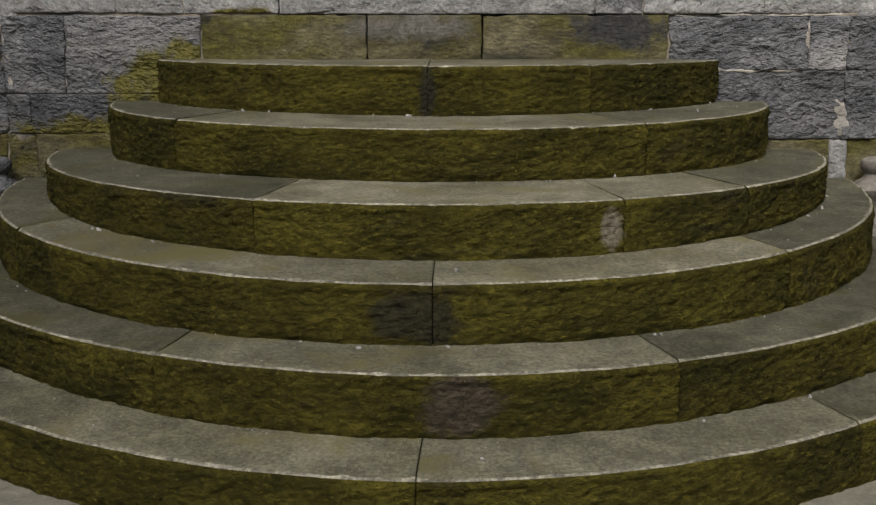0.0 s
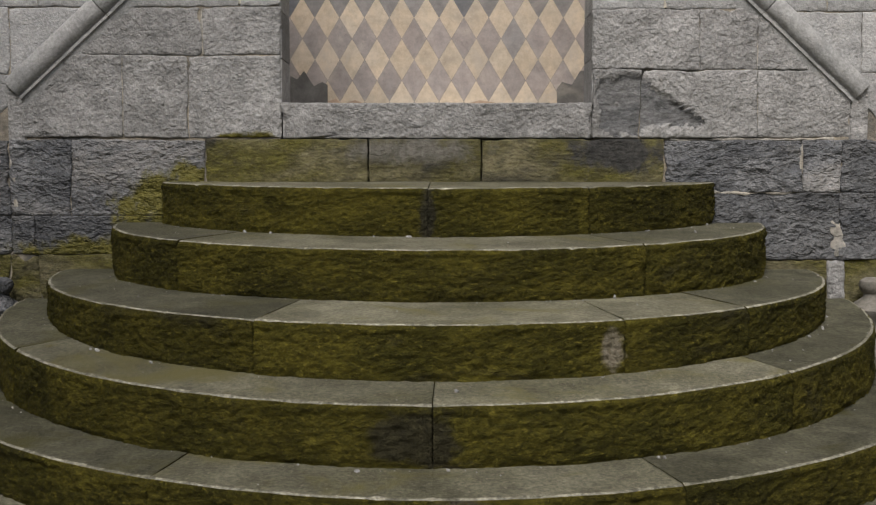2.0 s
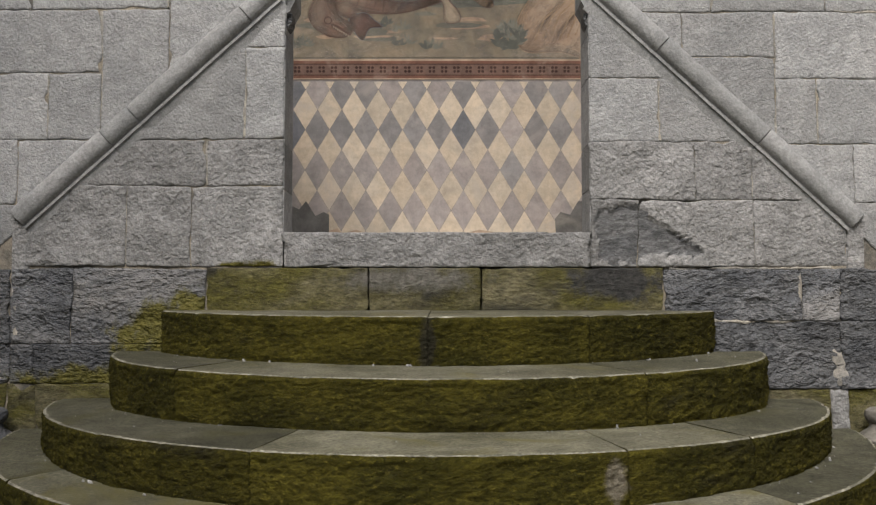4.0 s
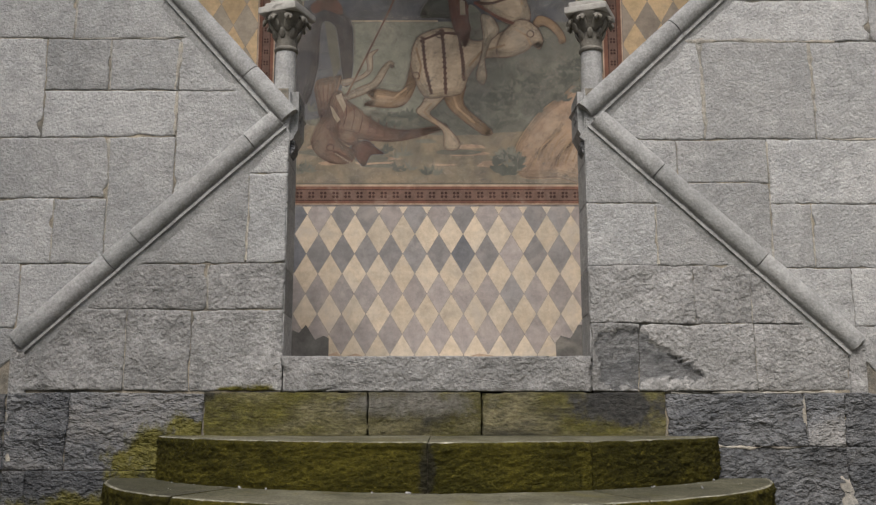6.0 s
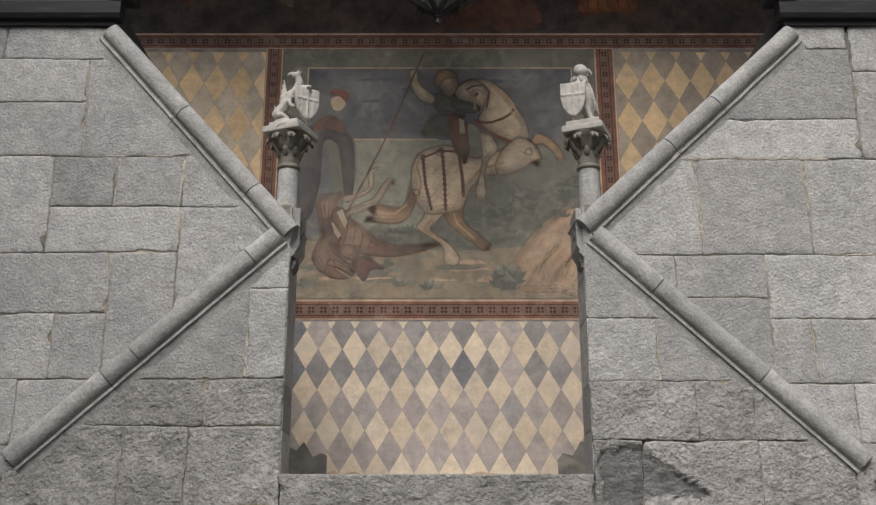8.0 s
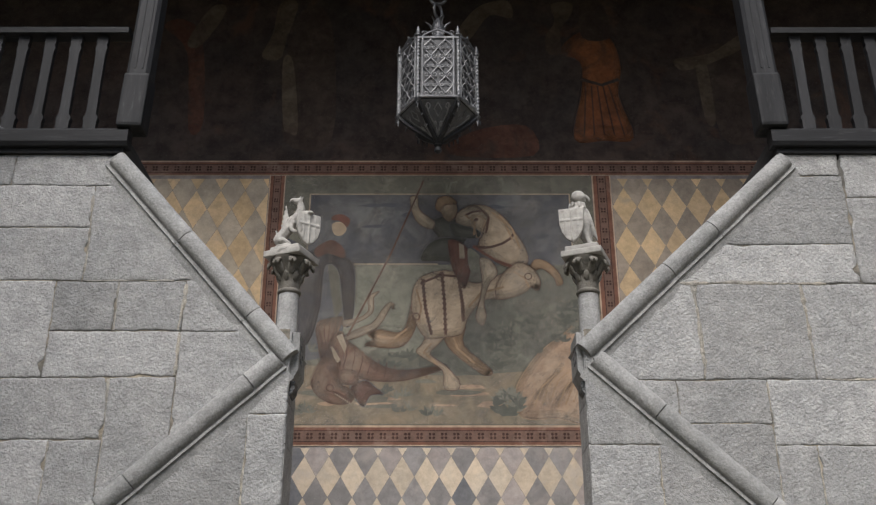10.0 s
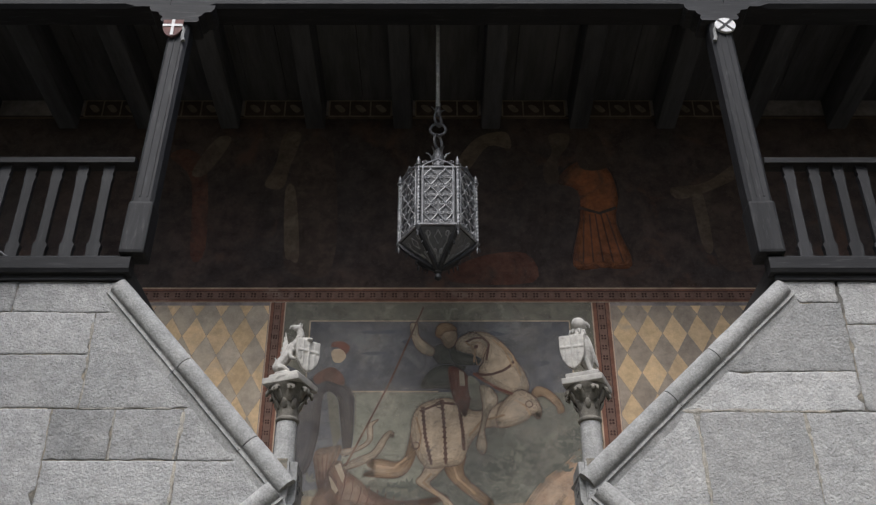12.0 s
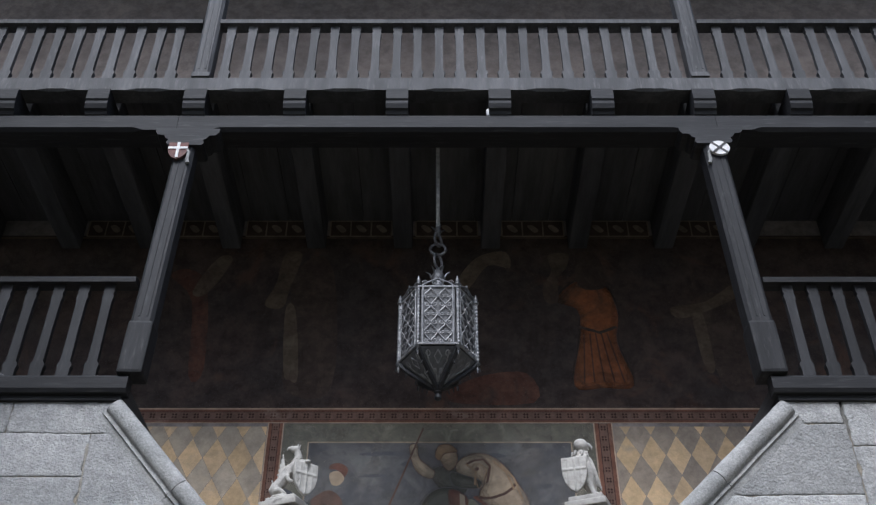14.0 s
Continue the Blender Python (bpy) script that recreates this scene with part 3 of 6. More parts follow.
for k, step in enumerate(STEPS):
    inner = STEPS[k - 1] if k else None
    below = STEPS[k + 1] if k + 1 < len(STEPS) else GROUND
    ob = thing("stone_step", "curved mossy stone step with a worn pale tread", "step", "semicircular steps", at=(0, 0, 0))
    core = bmesh.new()
    ring = [rim(step, 3.14159 * i / 40) * 0.93 for i in range(41)]
    prism(core, [(p.x, min(p.y, 0.0)) for p in ring], max(0.0, level(below, 0) - 0.06) if k < 5 else -0.01, step[3] - 0.03, "z")
    part("core", core, mortar, ob)
    cuts = [0.0] + sorted(angle_at(step, x) for x in JOINTS[k]) + [math.pi]
    for j, (t0, t1) in enumerate(zip(cuts, cuts[1:])):
        g = 0.0022 / step[0]
        part("stone", step_stone(step, inner, below, t0 + g, t1 - g, k * 5 + j), (tread_algae_shade if abs(math.cos((t0 + t1) / 2)) > 0.62 and k > 0 else tread_mat, riser_mat, nose_mat), ob)

top_step = thing("stone_step", "straight mossy stone step set flush in the wall", "step", "semicircular steps")
for x0, x1 in ((-1.295, -0.39), (-0.386, 0.24), (0.244, 1.26)):
    bm = bmesh.new()
    box(bm, x0 + 0.003, x1 - 0.003, 0.0, 0.3, 1.44, 1.732, 0.004)
    part("backing", bm, mossy, top_step)
    block(rect_of(x0, x1, 1.45, 1.738), 0.018, top_step, mossy, 0.010, free=False, gap=0.0025)

# grit and small debris lying at the foot of the risers
rg = random.Random(21)
bm = bmesh.new()
for k, step in enumerate(STEPS[:-1]):
    for _ in range(46):
        th = rg.uniform(0.25, 2.9)
        p = rim(step, th)
        d = Vector((p.x, p.y - 0.3)).normalized()
        q = p + d * (rg.uniform(0.0, 0.03) if rg.random() < 0.75 else rg.uniform(0.02, 0.25))
        if abs(q.y) > STEPS[k + 1][1] - 0.03:
            continue
        r = rg.uniform(0.0015, 0.004) if rg.random() < 0.85 else rg.uniform(0.005, 0.010)
        bmesh.ops.create_icosphere(bm, subdivisions=1, radius=r, matrix=pose(q.x, q.y, level(STEPS[k + 1], q.y) + r * 0.3, rg.uniform(0, 90), rg.uniform(0, 90), 0) @ Matrix.Diagonal((rg.uniform(0.7, 1.8), 1, 0.7, 1)))
solid("grit", bm, stone_rough, "pale grit and crumbs of mortar lying on the steps", "grit", kind="stuff")

# ---- roll mouldings on the parapet walls ----
ROLL = [(-0.080, -0.005), (-0.048, 0.004), (-0.012, 0.011), (-0.011, 0.024), (0.003, 0.024), (0.005, 0.003), (0.014, 0.003)] + \
       [(0.074 - 0.058 * math.cos(a * math.pi / 8), 0.004 + 0.042 * math.sin(a * math.pi / 8)) for a in range(9)] + [(0.132, -0.006)]


def moulding(a, b, side, cope=False):
    """A run of moulding from a to b in the wall's face; side turns its upper side."""
    d = (Vector(b) - Vector(a)).normalized()
    up = Vector((-d.y, d.x)) * side
    prof = ROLL + ([(0.152, -0.31), (0.09, -0.312)] if cope else [(0.13, -0.02)])
    bm = bmesh.new()
    n = max(2, int((Vector(b) - Vector(a)).length / 0.06))
    rows = []
    for i in range(n + 1):
        p = Vector(a).lerp(Vector(b), i / n)
        end = 0.004 if i in (0, n) else 0
        row = []
        for s, o in prof:
            w = p + up * s
            w3 = Vector((w.x, -o - 0.007 * (o > -0.1) + end, w.y))
            k = 0.004 * noise.noise(w3 * 8) + 0.002 * noise.noise(w3 * 31)
            row.append(bm.verts.new((w3.x, w3.y + (k if o > -0.1 else 0), w3.z + k)))
        rows.append(row)
    m = len(prof)
    for r0, r1 in zip(rows, rows[1:]):
        for k in range(m):
            bm.faces.new((r0[k], r1[k], r1[(k + 1) % m], r0[(k + 1) % m]))
    bm.faces.new(rows[0])
    bm.faces.new(rows[-1])
    return bm


def run(points, cuts, side, parent, cope=False):
    a, b = Vector(points[0]), Vector(points[1])
    g = 0.003 / (b - a).length
    for s0, s1 in zip(cuts, cuts[1:]):
        part("moulding_stone", moulding(a.lerp(b, s0 + g), a.lerp(b, s1 - g), side, cope), moulding_mat, parent, smooth=True)


run(LOW_LEFT, (0, 0.345, 0.45, 0.89, 1), 1, wall_left)
run(LOW_RIGHT, (0, 0.36, 0.755, 1), -1, wall_right)
run(((-0.922, 3.288), (-2.115, 4.620)), (0, 0.20, 0.58, 1), -1, wall_left, True)
run(((0.909, 3.318), (2.275, 4.605)), (0, 0.40, 0.62, 1), 1, wall_right, True)
for side, parent in ((-1, wall_left), (1, wall_right)):
    bm = bmesh.new()
    x = side * 2.345
    prism(bm, [(x - 0.058, 0.01), (x - 0.045, -0.012), (x + 0.045, -0.012), (x + 0.058, 0.01)], 1.425, 2.0, "z")
    part("strip", bm, stone_rough, parent)
    inner = side * 0.86
    bm = bmesh.new()
    prism(bm, [(inner - side * 0.0, 3.20), (inner - side * 0.038, 3.27), (inner - side * 0.038, 3.50), (inner + side * 0.05, 3.50), (inner + side * 0.05, 3.20)], 0.03, 0.29)
    part("carved_panel", bm, moulding_mat, parent)
    bm = bmesh.new()
    prism(bm, [(inner, 3.115), (inner - side * 0.022, 3.15), (inner - side * 0.022, 3.20), (inner + side * 0.008, 3.20), (inner + side * 0.008, 3.115)], 0.03, 0.16)
    part("bracket", bm, slate, parent, "small dark stone bracket on the jamb")
    for k in range(6):
        bm = bmesh.new()
        a = k * 1.0472
        blob(bm, (inner - side * 0.038, 0.12 + 0.05 * math.cos(a), 3.38 + 0.05 * math.sin(a)), (0.006, 0.017, 0.017), seg=8)
        part("rosette_lobe", bm, slate, parent)

# ---- columns, capitals and statues ----
carved = surface("carved darkened stone", (0.13, 0.12, 0.10), (0.20, 0.185, 0.16), ((0.3, 0.28, 0.25), 0.3), scales=(6, 20, 60), vary=0.05, bumps=((40, 0.6, 0.01),))
marble = surface("weathered white marble", (0.44, 0.42, 0.385), (0.33, 0.315, 0.29), rough=0.85, scales=(6, 22, 80), vary=0.03, grain=0.2, bumps=((60, 0.5, 0.006),), stain=((0.22, 0.21, 0.19), 9, 0.58, 0.72))


def column(x, y=0.12):
    ob = thing("column", "slender grey granite column with a carved leaf capital", "column", "columns beside the opening", at=(x, y, 3.3))
    def add(name, bm, m, label="", smooth=True):
        bmesh.ops.translate(bm, verts=bm.verts, vec=(0, 0, -3.3))
        return part(name, bm, m, ob, label, smooth)
    add("base", box(bmesh.new(), -0.066, 0.066, -0.10, 0.12, 3.30, 3.46, 0.02), moulding_mat)
    add("shaft", lathe(bmesh.new(), [(0.066, 3.45), (0.065, 3.6), (0.062, 3.775)]), moulding_mat)
    add("ring", lathe(bmesh.new(), [(0.062, 3.772), (0.071, 3.778), (0.074, 3.788), (0.071, 3.798), (0.062, 3.804)]), carved)
    cap = add("capital", lathe(bmesh.new(), [(0.062, 3.80), (0.066, 3.85), (0.075, 3.90), (0.095, 3.95), (0.125, 3.985), (0.13, 3.998)]), carved, "carved capital with curled leaves")
    for ring, (r, z, n) in enumerate(((0.104, 3.957, 8), (0.084, 3.898, 8))):
        for k in range(n):
            a = 6.28318 * (k + 0.5 * ring) / n + 0.2
            deg = math.degrees(a)
            ca, sa = math.cos(a), math.sin(a)
            bm = bmesh.new()
            blob(bm, (ca * r * 0.93, sa * r * 0.93, z - 0.022 - 3.3), (0.008, 0.024 - 0.006 * ring, 0.050 - 0.016 * ring), (0, 26, deg), 10)
            if ring == 0:
                blob(bm, (ca * r * 1.18, sa * r * 1.18, z + 0.016 - 3.3), (0.026, 0.026, 0.013), (0, 28, deg), 10)
                for q in (-1, 1):
                    blob(bm, (ca * r * 1.32 - q * sa * 0.014, sa * r * 1.32 + q * ca * 0.014, z + 0.0 - 3.3), (0.011, 0.012, 0.018), (0, -12, deg), 8)
            part("leaf", bm, carved, cap, smooth=True)
    ab = bmesh.new()
    box(ab, -0.128, 0.128, -0.128, 0.128, 4.0, 4.042, 0.008)
    ab.transform(pose(0, 0, 0, 0, 0, -22))
    add("abacus", ab, marble, "pale marble slab", False)
    return ob


column(-0.918)
column(0.926)


def shield_outline(w, h):
    return [(-w, h), (w, h), (w, 0.1 * h), (0.82 * w, -0.4 * h), (0.45 * w, -0.8 * h), (0, -h), (-0.45 * w, -0.8 * h), (-0.82 * w, -0.4 * h), (-w, 0.1 * h)]


def statue(name, label, base, blobs, shield, tubes, stretch=(1.06, 1.27)):
    bm = bmesh.new()
    x, y, z = base
    box(bm, -0.10, 0.10, -0.10, 0.10, z - 0.005, z + 0.028, 0.006)
    bm.transform(Matrix.Translation((x, y, 0)) @ pose(0, 0, 0, 0, 0, -22))
    for c, s, t in blobs:
        blob(bm, (x + c[0], y + c[1], z + c[2]), s, t)
    for path, r0, r1 in tubes:
        tube(bm, [(x + a, y + b, z + c) for a, b, c in path], lambda u: r0 + (r1 - r0) * u, 8)
    sx, sy, sz, w, h, turn = shield
    sb = bmesh.new()
    prism(sb, shield_outline(w, h), -0.012, 0.012)
    for gx in (-0.5, 0.5):
        prism(sb, [(gx * w - 0.003, h * 0.9), (gx * w + 0.003, h * 0.9), (gx * w + 0.003, -h * 0.55), (gx * w - 0.003, -h * 0.55)], -0.016, 0.0)
    rib = [(-0.004, h * 0.9), (0.004, h * 0.9), (0.004, -h * 0.9), (-0.004, -h * 0.9)]
    prism(sb, rib, -0.018, 0.0)
    prism(sb, [(-w * 0.9, h * 0.35), (w * 0.9, h * 0.35), (w * 0.9, h * 0.25), (-w * 0.9, h * 0.25)], -0.017, 0.0)
    sb.transform(pose(x + sx, y + sy, z + sz, 0, 0, turn))
    me = bpy.data.meshes.new("tmp")
    sb.to_mesh(me)
    sb.free()
    bm.from_mesh(me)
    bpy.data.meshes.remove(me)
    for v in bm.verts:
        v.co = Vector((x + (v.co.x - x) * stretch[0], v.co.y, z + (v.co.z - z) * stretch[1]))
    ob = solid(name, bm, marble, label, "statue", "statues on the columns", smooth=True)
    mod = ob.modifiers.new("weld", "REMESH")
    mod.mode, mod.voxel_size, mod.use_smooth_shade = "VOXEL", 0.0045, True
    return ob


WING = [([(-0.022 - 0.011 * i, 0.03, 0.225 - 0.008 * i), (-0.052 - 0.006 * i, 0.045, 0.29 - 0.016 * i), (-0.066 - 0.006 * i, 0.05, 0.372 - 0.036 * i)], 0.014, 0.005) for i in range(5)]
statue("griffin_statue", "small white marble griffin holding a shield on a capital", (-0.918, 0.12, 4.045),
       [((0.020, -0.02, 0.368), (0.030, 0.021, 0.022), (0, -12, 0)), ((-0.008, 0.0, 0.232), (0.036, 0.036, 0.046), (0, 25, 0)), ((-0.080, 0.0, 0.104), (0.034, 0.042, 0.046), (0, 10, 0)),
        ((-0.03, 0.0, 0.045), (0.085, 0.06, 0.022), (0, 0, 0)), ((0.112, -0.07, 0.262), (0.020, 0.016, 0.012), (0, 0, 0)), ((-0.028, -0.03, 0.070), (0.020, 0.018, 0.014), (0, 0, 0))],
       (0.102, -0.055, 0.150, 0.080, 0.108, 34),
       [([(0.005, -0.02, 0.378), (-0.022, -0.022, 0.376), (-0.034, -0.022, 0.360)], 0.016, 0.004), ([(0.040, -0.014, 0.378), (0.052, -0.012, 0.408)], 0.009, 0.003), ([(0.034, -0.028, 0.380), (0.040, -0.030, 0.406)], 0.008, 0.003),
        ([(0.034, -0.014, 0.358), (0.044, -0.01, 0.318), (0.026, -0.005, 0.272), (-0.004, 0.0, 0.232)], 0.022, 0.036), ([(-0.006, 0.0, 0.225), (-0.040, 0.0, 0.172), (-0.076, 0.0, 0.118)], 0.036, 0.038),
        ([(-0.080, -0.03, 0.085), (-0.050, -0.035, 0.088), (-0.026, -0.035, 0.070)], 0.020, 0.015), ([(0.0, -0.02, 0.215), (-0.016, -0.03, 0.182), (0.0, -0.038, 0.152), (0.030, -0.044, 0.138)], 0.020, 0.012),
        ([(0.024, -0.02, 0.255), (0.070, -0.045, 0.276), (0.110, -0.065, 0.262)], 0.016, 0.013), ([(-0.100, 0.02, 0.075), (-0.122, 0.02, 0.115), (-0.105, 0.02, 0.160), (-0.115, 0.02, 0.178)], 0.009, 0.006)] + WING, (1.0, 1.0))
EAGLE_TUFTS = [([(-0.03 + 0.040 * math.cos(a), -0.004 + 0.028 * math.sin(a), z), (-0.03 + 0.054 * math.cos(a), -0.004 + 0.040 * math.sin(a), z - 0.026)], 0.012, 0.003)
               for z in (0.280, 0.252, 0.225) for a in [0.3 + k * 0.9 + z * 13 for k in range(7)]]
statue("eagle_statue", "small white marble eagle standing behind a shield on a capital", (0.926, 0.12, 4.045),
       [((0.002, 0.0, 0.16), (0.044, 0.042, 0.095), (0, -6, 0)), ((-0.022, 0.0, 0.25), (0.040, 0.034, 0.055), (0, 8, 0)), ((-0.022, -0.012, 0.318), (0.044, 0.034, 0.034), (0, 5, 0)),
        ((0.002, -0.026, 0.322), (0.016, 0.010, 0.007), (0, 12, 0)), ((0.045, 0.02, 0.185), (0.016, 0.03, 0.085), (0, -14, 0)), ((0.06, 0.025, 0.15), (0.012, 0.022, 0.07), (0, -18, 0)),
        ((0.03, 0.02, 0.10), (0.022, 0.03, 0.06), (0, 0, 0)), ((0.045, -0.02, 0.045), (0.04, 0.03, 0.018), (0, 15, 0)), ((0.02, 0.02, 0.06), (0.03, 0.03, 0.03), (0, 0, 0))],
       (-0.078, -0.058, 0.140, 0.074, 0.092, -16),
       [([(0.0, -0.02, 0.12), (0.02, -0.03, 0.07), (0.03, -0.04, 0.035)], 0.02, 0.012), ([(-0.03, -0.02, 0.23), (-0.06, -0.05, 0.235), (-0.05, -0.06, 0.225)], 0.014, 0.010),
        ([(0.0, -0.010, 0.318), (0.026, -0.012, 0.318), (0.040, -0.012, 0.306), (0.042, -0.012, 0.292)], 0.017, 0.004), ([(0.0, -0.010, 0.300), (0.026, -0.012, 0.294)], 0.010, 0.005)] + EAGLE_TUFTS)

# ---- turned stone finials beside the steps ----
for x in (-2.415, 2.395):
    bm = bmesh.new()
    lathe(bm, [(0.09, 0.50), (0.088, 0.62), (0.075, 0.70), (0.085, 0.745), (0.115, 0.775), (0.122, 0.80), (0.095, 0.835), (0.055, 0.862), (0.048, 0.885), (0.068, 0.905), (0.076, 0.93), (0.07, 0.955), (0.045, 0.972), (0.01, 0.976)], x, -0.14)
    solid("stone_finial", bm, slate if x < 0 else carved, "squat turned stone finial with a ball top beside the steps", "finial", "finials beside the steps", smooth=True)

# ---- painted back wall ----
YW = 1.7
COATS = [0]


def coat(layer):
    """Each touch of paint lies a hair over the one before."""
    COATS[0] += 1
    return YW - 0.0006 * layer - 0.000004 * (COATS[0] % 140)


def smooth_outline(pts, k=4):
    n = len(pts)
    out = []
    for i in range(n):
        p0, p1, p2, p3 = (Vector(pts[(i + j - 1) % n]) for j in range(4))
        for s in range(k):
            u = s / k
            out.append(0.5 * (2 * p1 + (p2 - p0) * u + (2 * p0 - 5 * p1 + 4 * p2 - p3) * u * u + (3 * p1 - p0 - 3 * p2 + p3) * u ** 3))
    return out


def flat(bm, pts, layer):
    y = coat(layer)
    vs = [bm.verts.new((p[0], y, p[1])) for p in pts]
    f = bm.faces.new(vs)
    f.normal_update()
    if f.normal.y > 0:
        f.normal_flip()
    return bm


def flat_part(name, pts, material, layer, parent, label="", round_it=True, ink=None):
    bm = flat(bmesh.new(), smooth_outline(pts) if round_it else pts, layer)
    bmesh.ops.triangulate(bm, faces=bm.faces)
    me = bpy.data.meshes.new(name)
    bm.to_mesh(me)
    bm.free()
    me.materials.append(material)
    ob = new(name, me)
    ob.parent = parent
    if ink and round_it:
        ring = smooth_outline(pts)
        stripe("outline", [tuple(p) for p in ring] + [tuple(ring[0])], 0.005, ink, layer + 0.4, ob)
        n = len(ring)
        size = abs(sum(ring[i - 1].x * ring[i].y - ring[i].x * ring[i - 1].y for i in range(n))) / 2
        slim = size / sum((ring[i] - ring[i - 1]).length for i in range(n))
        turn = 1 if sum(ring[i - 1].x * ring[i].y - ring[i].x * ring[i - 1].y for i in range(n)) > 0 else -1
        for k, (off, width) in enumerate(((0.009, 0.016), (0.021, 0.042), (0.034, 0.07))[:1 if slim < 0.02 else 2 if slim < 0.04 else 3]):
            inner = []
            for i in range(n + 1):
                d = (ring[(i + 1) % n] - ring[(i - 1) % n]).normalized()
                inner.append(tuple(ring[i % n] + Vector((-d.y, d.x)) * turn * off * (1.0 if d.x * turn > 0 else 0.55)))
            stripe("shading", inner, width, SHADING, layer + 0.1 + 0.1 * k, ob)
    return tagged(ob, label)


def rect(x0, x1, z0, z1):
    return [(x0, z0), (x1, z0), (x1, z1), (x0, z1)]


def stripe(name, pts, width, material, layer, parent):
    """A brushed line of that width along a path."""
    bm = bmesh.new()
    y = coat(layer)
    vs = [Vector(p) for p in pts]
    rows = []
    for i, p in enumerate(vs):
        d = (vs[min(i + 1, len(vs) - 1)] - vs[max(i - 1, 0)]).normalized()
        s = Vector((-d.y, d.x)) * width / 2
        rows.append([bm.verts.new((q.x, y, q.y)) for q in (p + s, p - s)])
    for a, b in zip(rows, rows[1:]):
        bm.faces.new((a[0], a[1], b[1], b[0]))
    return part(name, bm, material, parent)


SHADING = glaze("thin brown wash", (0.095, 0.070, 0.054), 0.11)
ochre = paint("ochre fresco", (0.56, 0.46, 0.345), (0.50, 0.425, 0.335), worn=(0.47, 0.41, 0.35), wear=0.58)
lilac = paint("grey-violet fresco", (0.37, 0.32, 0.295), (0.30, 0.27, 0.255), worn=(0.46, 0.40, 0.35))
lead = paint("lead-grey fresco", (0.235, 0.222, 0.215), (0.275, 0.255, 0.245), worn=(0.36, 0.32, 0.29), wear=0.57)
slate_paint = paint("slate-grey fresco", (0.155, 0.155, 0.165), (0.19, 0.187, 0.19), worn=(0.25, 0.235, 0.23), wear=0.66)
faded_grey = paint("faded warm grey fresco", (0.45, 0.38, 0.295), (0.38, 0.325, 0.26), worn=(0.50, 0.41, 0.30))
red_paint = paint("red ochre fresco", (0.20, 0.098, 0.068), (0.155, 0.082, 0.060), worn=(0.29, 0.20, 0.155))
cream_line = paint("cream fresco line", (0.50, 0.37, 0.27), worn=(0.36, 0.27, 0.21))
umber = paint("dark umber fresco", (0.075, 0.043, 0.036), worn=(0.14, 0.08, 0.06))
rose = paint("dull rose fresco", (0.175, 0.110, 0.085), (0.14, 0.092, 0.074), worn=(0.25, 0.185, 0.15))

warm_ochre = paint("warm ochre fresco", (0.62, 0.45, 0.265), (0.54, 0.40, 0.25), worn=(0.42, 0.35, 0.27))
warm_grey = paint("warm grey fresco", (0.37, 0.305, 0.24), (0.29, 0.245, 0.20), worn=(0.42, 0.34, 0.26))

# lozenge panels
def lozenges(ob, x0, z0, px, pz, bounds, layer=2):
    left, right, low, high = bounds
    made = {}
    nx, nz = int((right - left) / px) + 3, int((high - low) / pz) + 3
    for i in range(-nx, nx):
        for j in range(-nz, nz):
            for dark in (0, 1):
                cx, cz = x0 + (i + 0.5 * dark) * px, z0 + (j + 0.5 * dark) * pz
                k = 0.985
                poly = [(-px / 2 * k, 0), (0, -pz / 2 * k), (px / 2 * k, 0), (0, pz / 2 * k)]
                whole = left <= cx - px / 2 and cx + px / 2 <= right and low <= cz - pz / 2 and cz + pz / 2 <= high
                for a, b, c in ((1, 0, right - cx), (-1, 0, cx - left), (0, 1, high - cz), (0, -1, cz - low)):
                    poly = clip(poly, a, b, c) if len(poly) > 2 else []
                if len(poly) < 3 or abs(sum(u0 * v1 - u1 * v0 for (u0, v0), (u1, v1) in zip(poly, poly[1:] + poly[:1]))) < 1e-4:
                    continue
                share = 0.5 if cz > high - 0.12 else 0.65 if cz > high - 0.5 else 0.3 if cz > high - 0.75 else 0.0
                material = (faded_grey if cx < 0 else warm_grey) if dark and abs(cx) > 1.3 else warm_ochre if abs(cx) > 1.3 else ochre if not dark else slate_paint if (abs(cx - 0.19) < 0.06 or cx < -1.05) and 2.74 < cz < 2.9 or cx < -1.0 and cz > 3.0 else lead if random.random() < share and abs(cx) < 0.95 else lilac
                key = (material.name, round(poly[0][0], 4), len(poly)) if whole else None
                if whole and key in made:
                    me = made[key]
                else:
                    bm = bmesh.new()
                    f = bm.faces.new([bm.verts.new((u, 0, v)) for u, v in poly])
                    f.normal_update()
                    if f.normal.y > 0:
                        f.normal_flip()
                    me = bpy.data.meshes.new("lozenge")
                    bm.to_mesh(me)
                    bm.free()
                    me.materials.append(material)
                    if whole:
                        made[key] = me
                d = new("lozenge", me)
                d.location = (cx, YW - 0.0006 * layer, cz)
                d.parent = ob


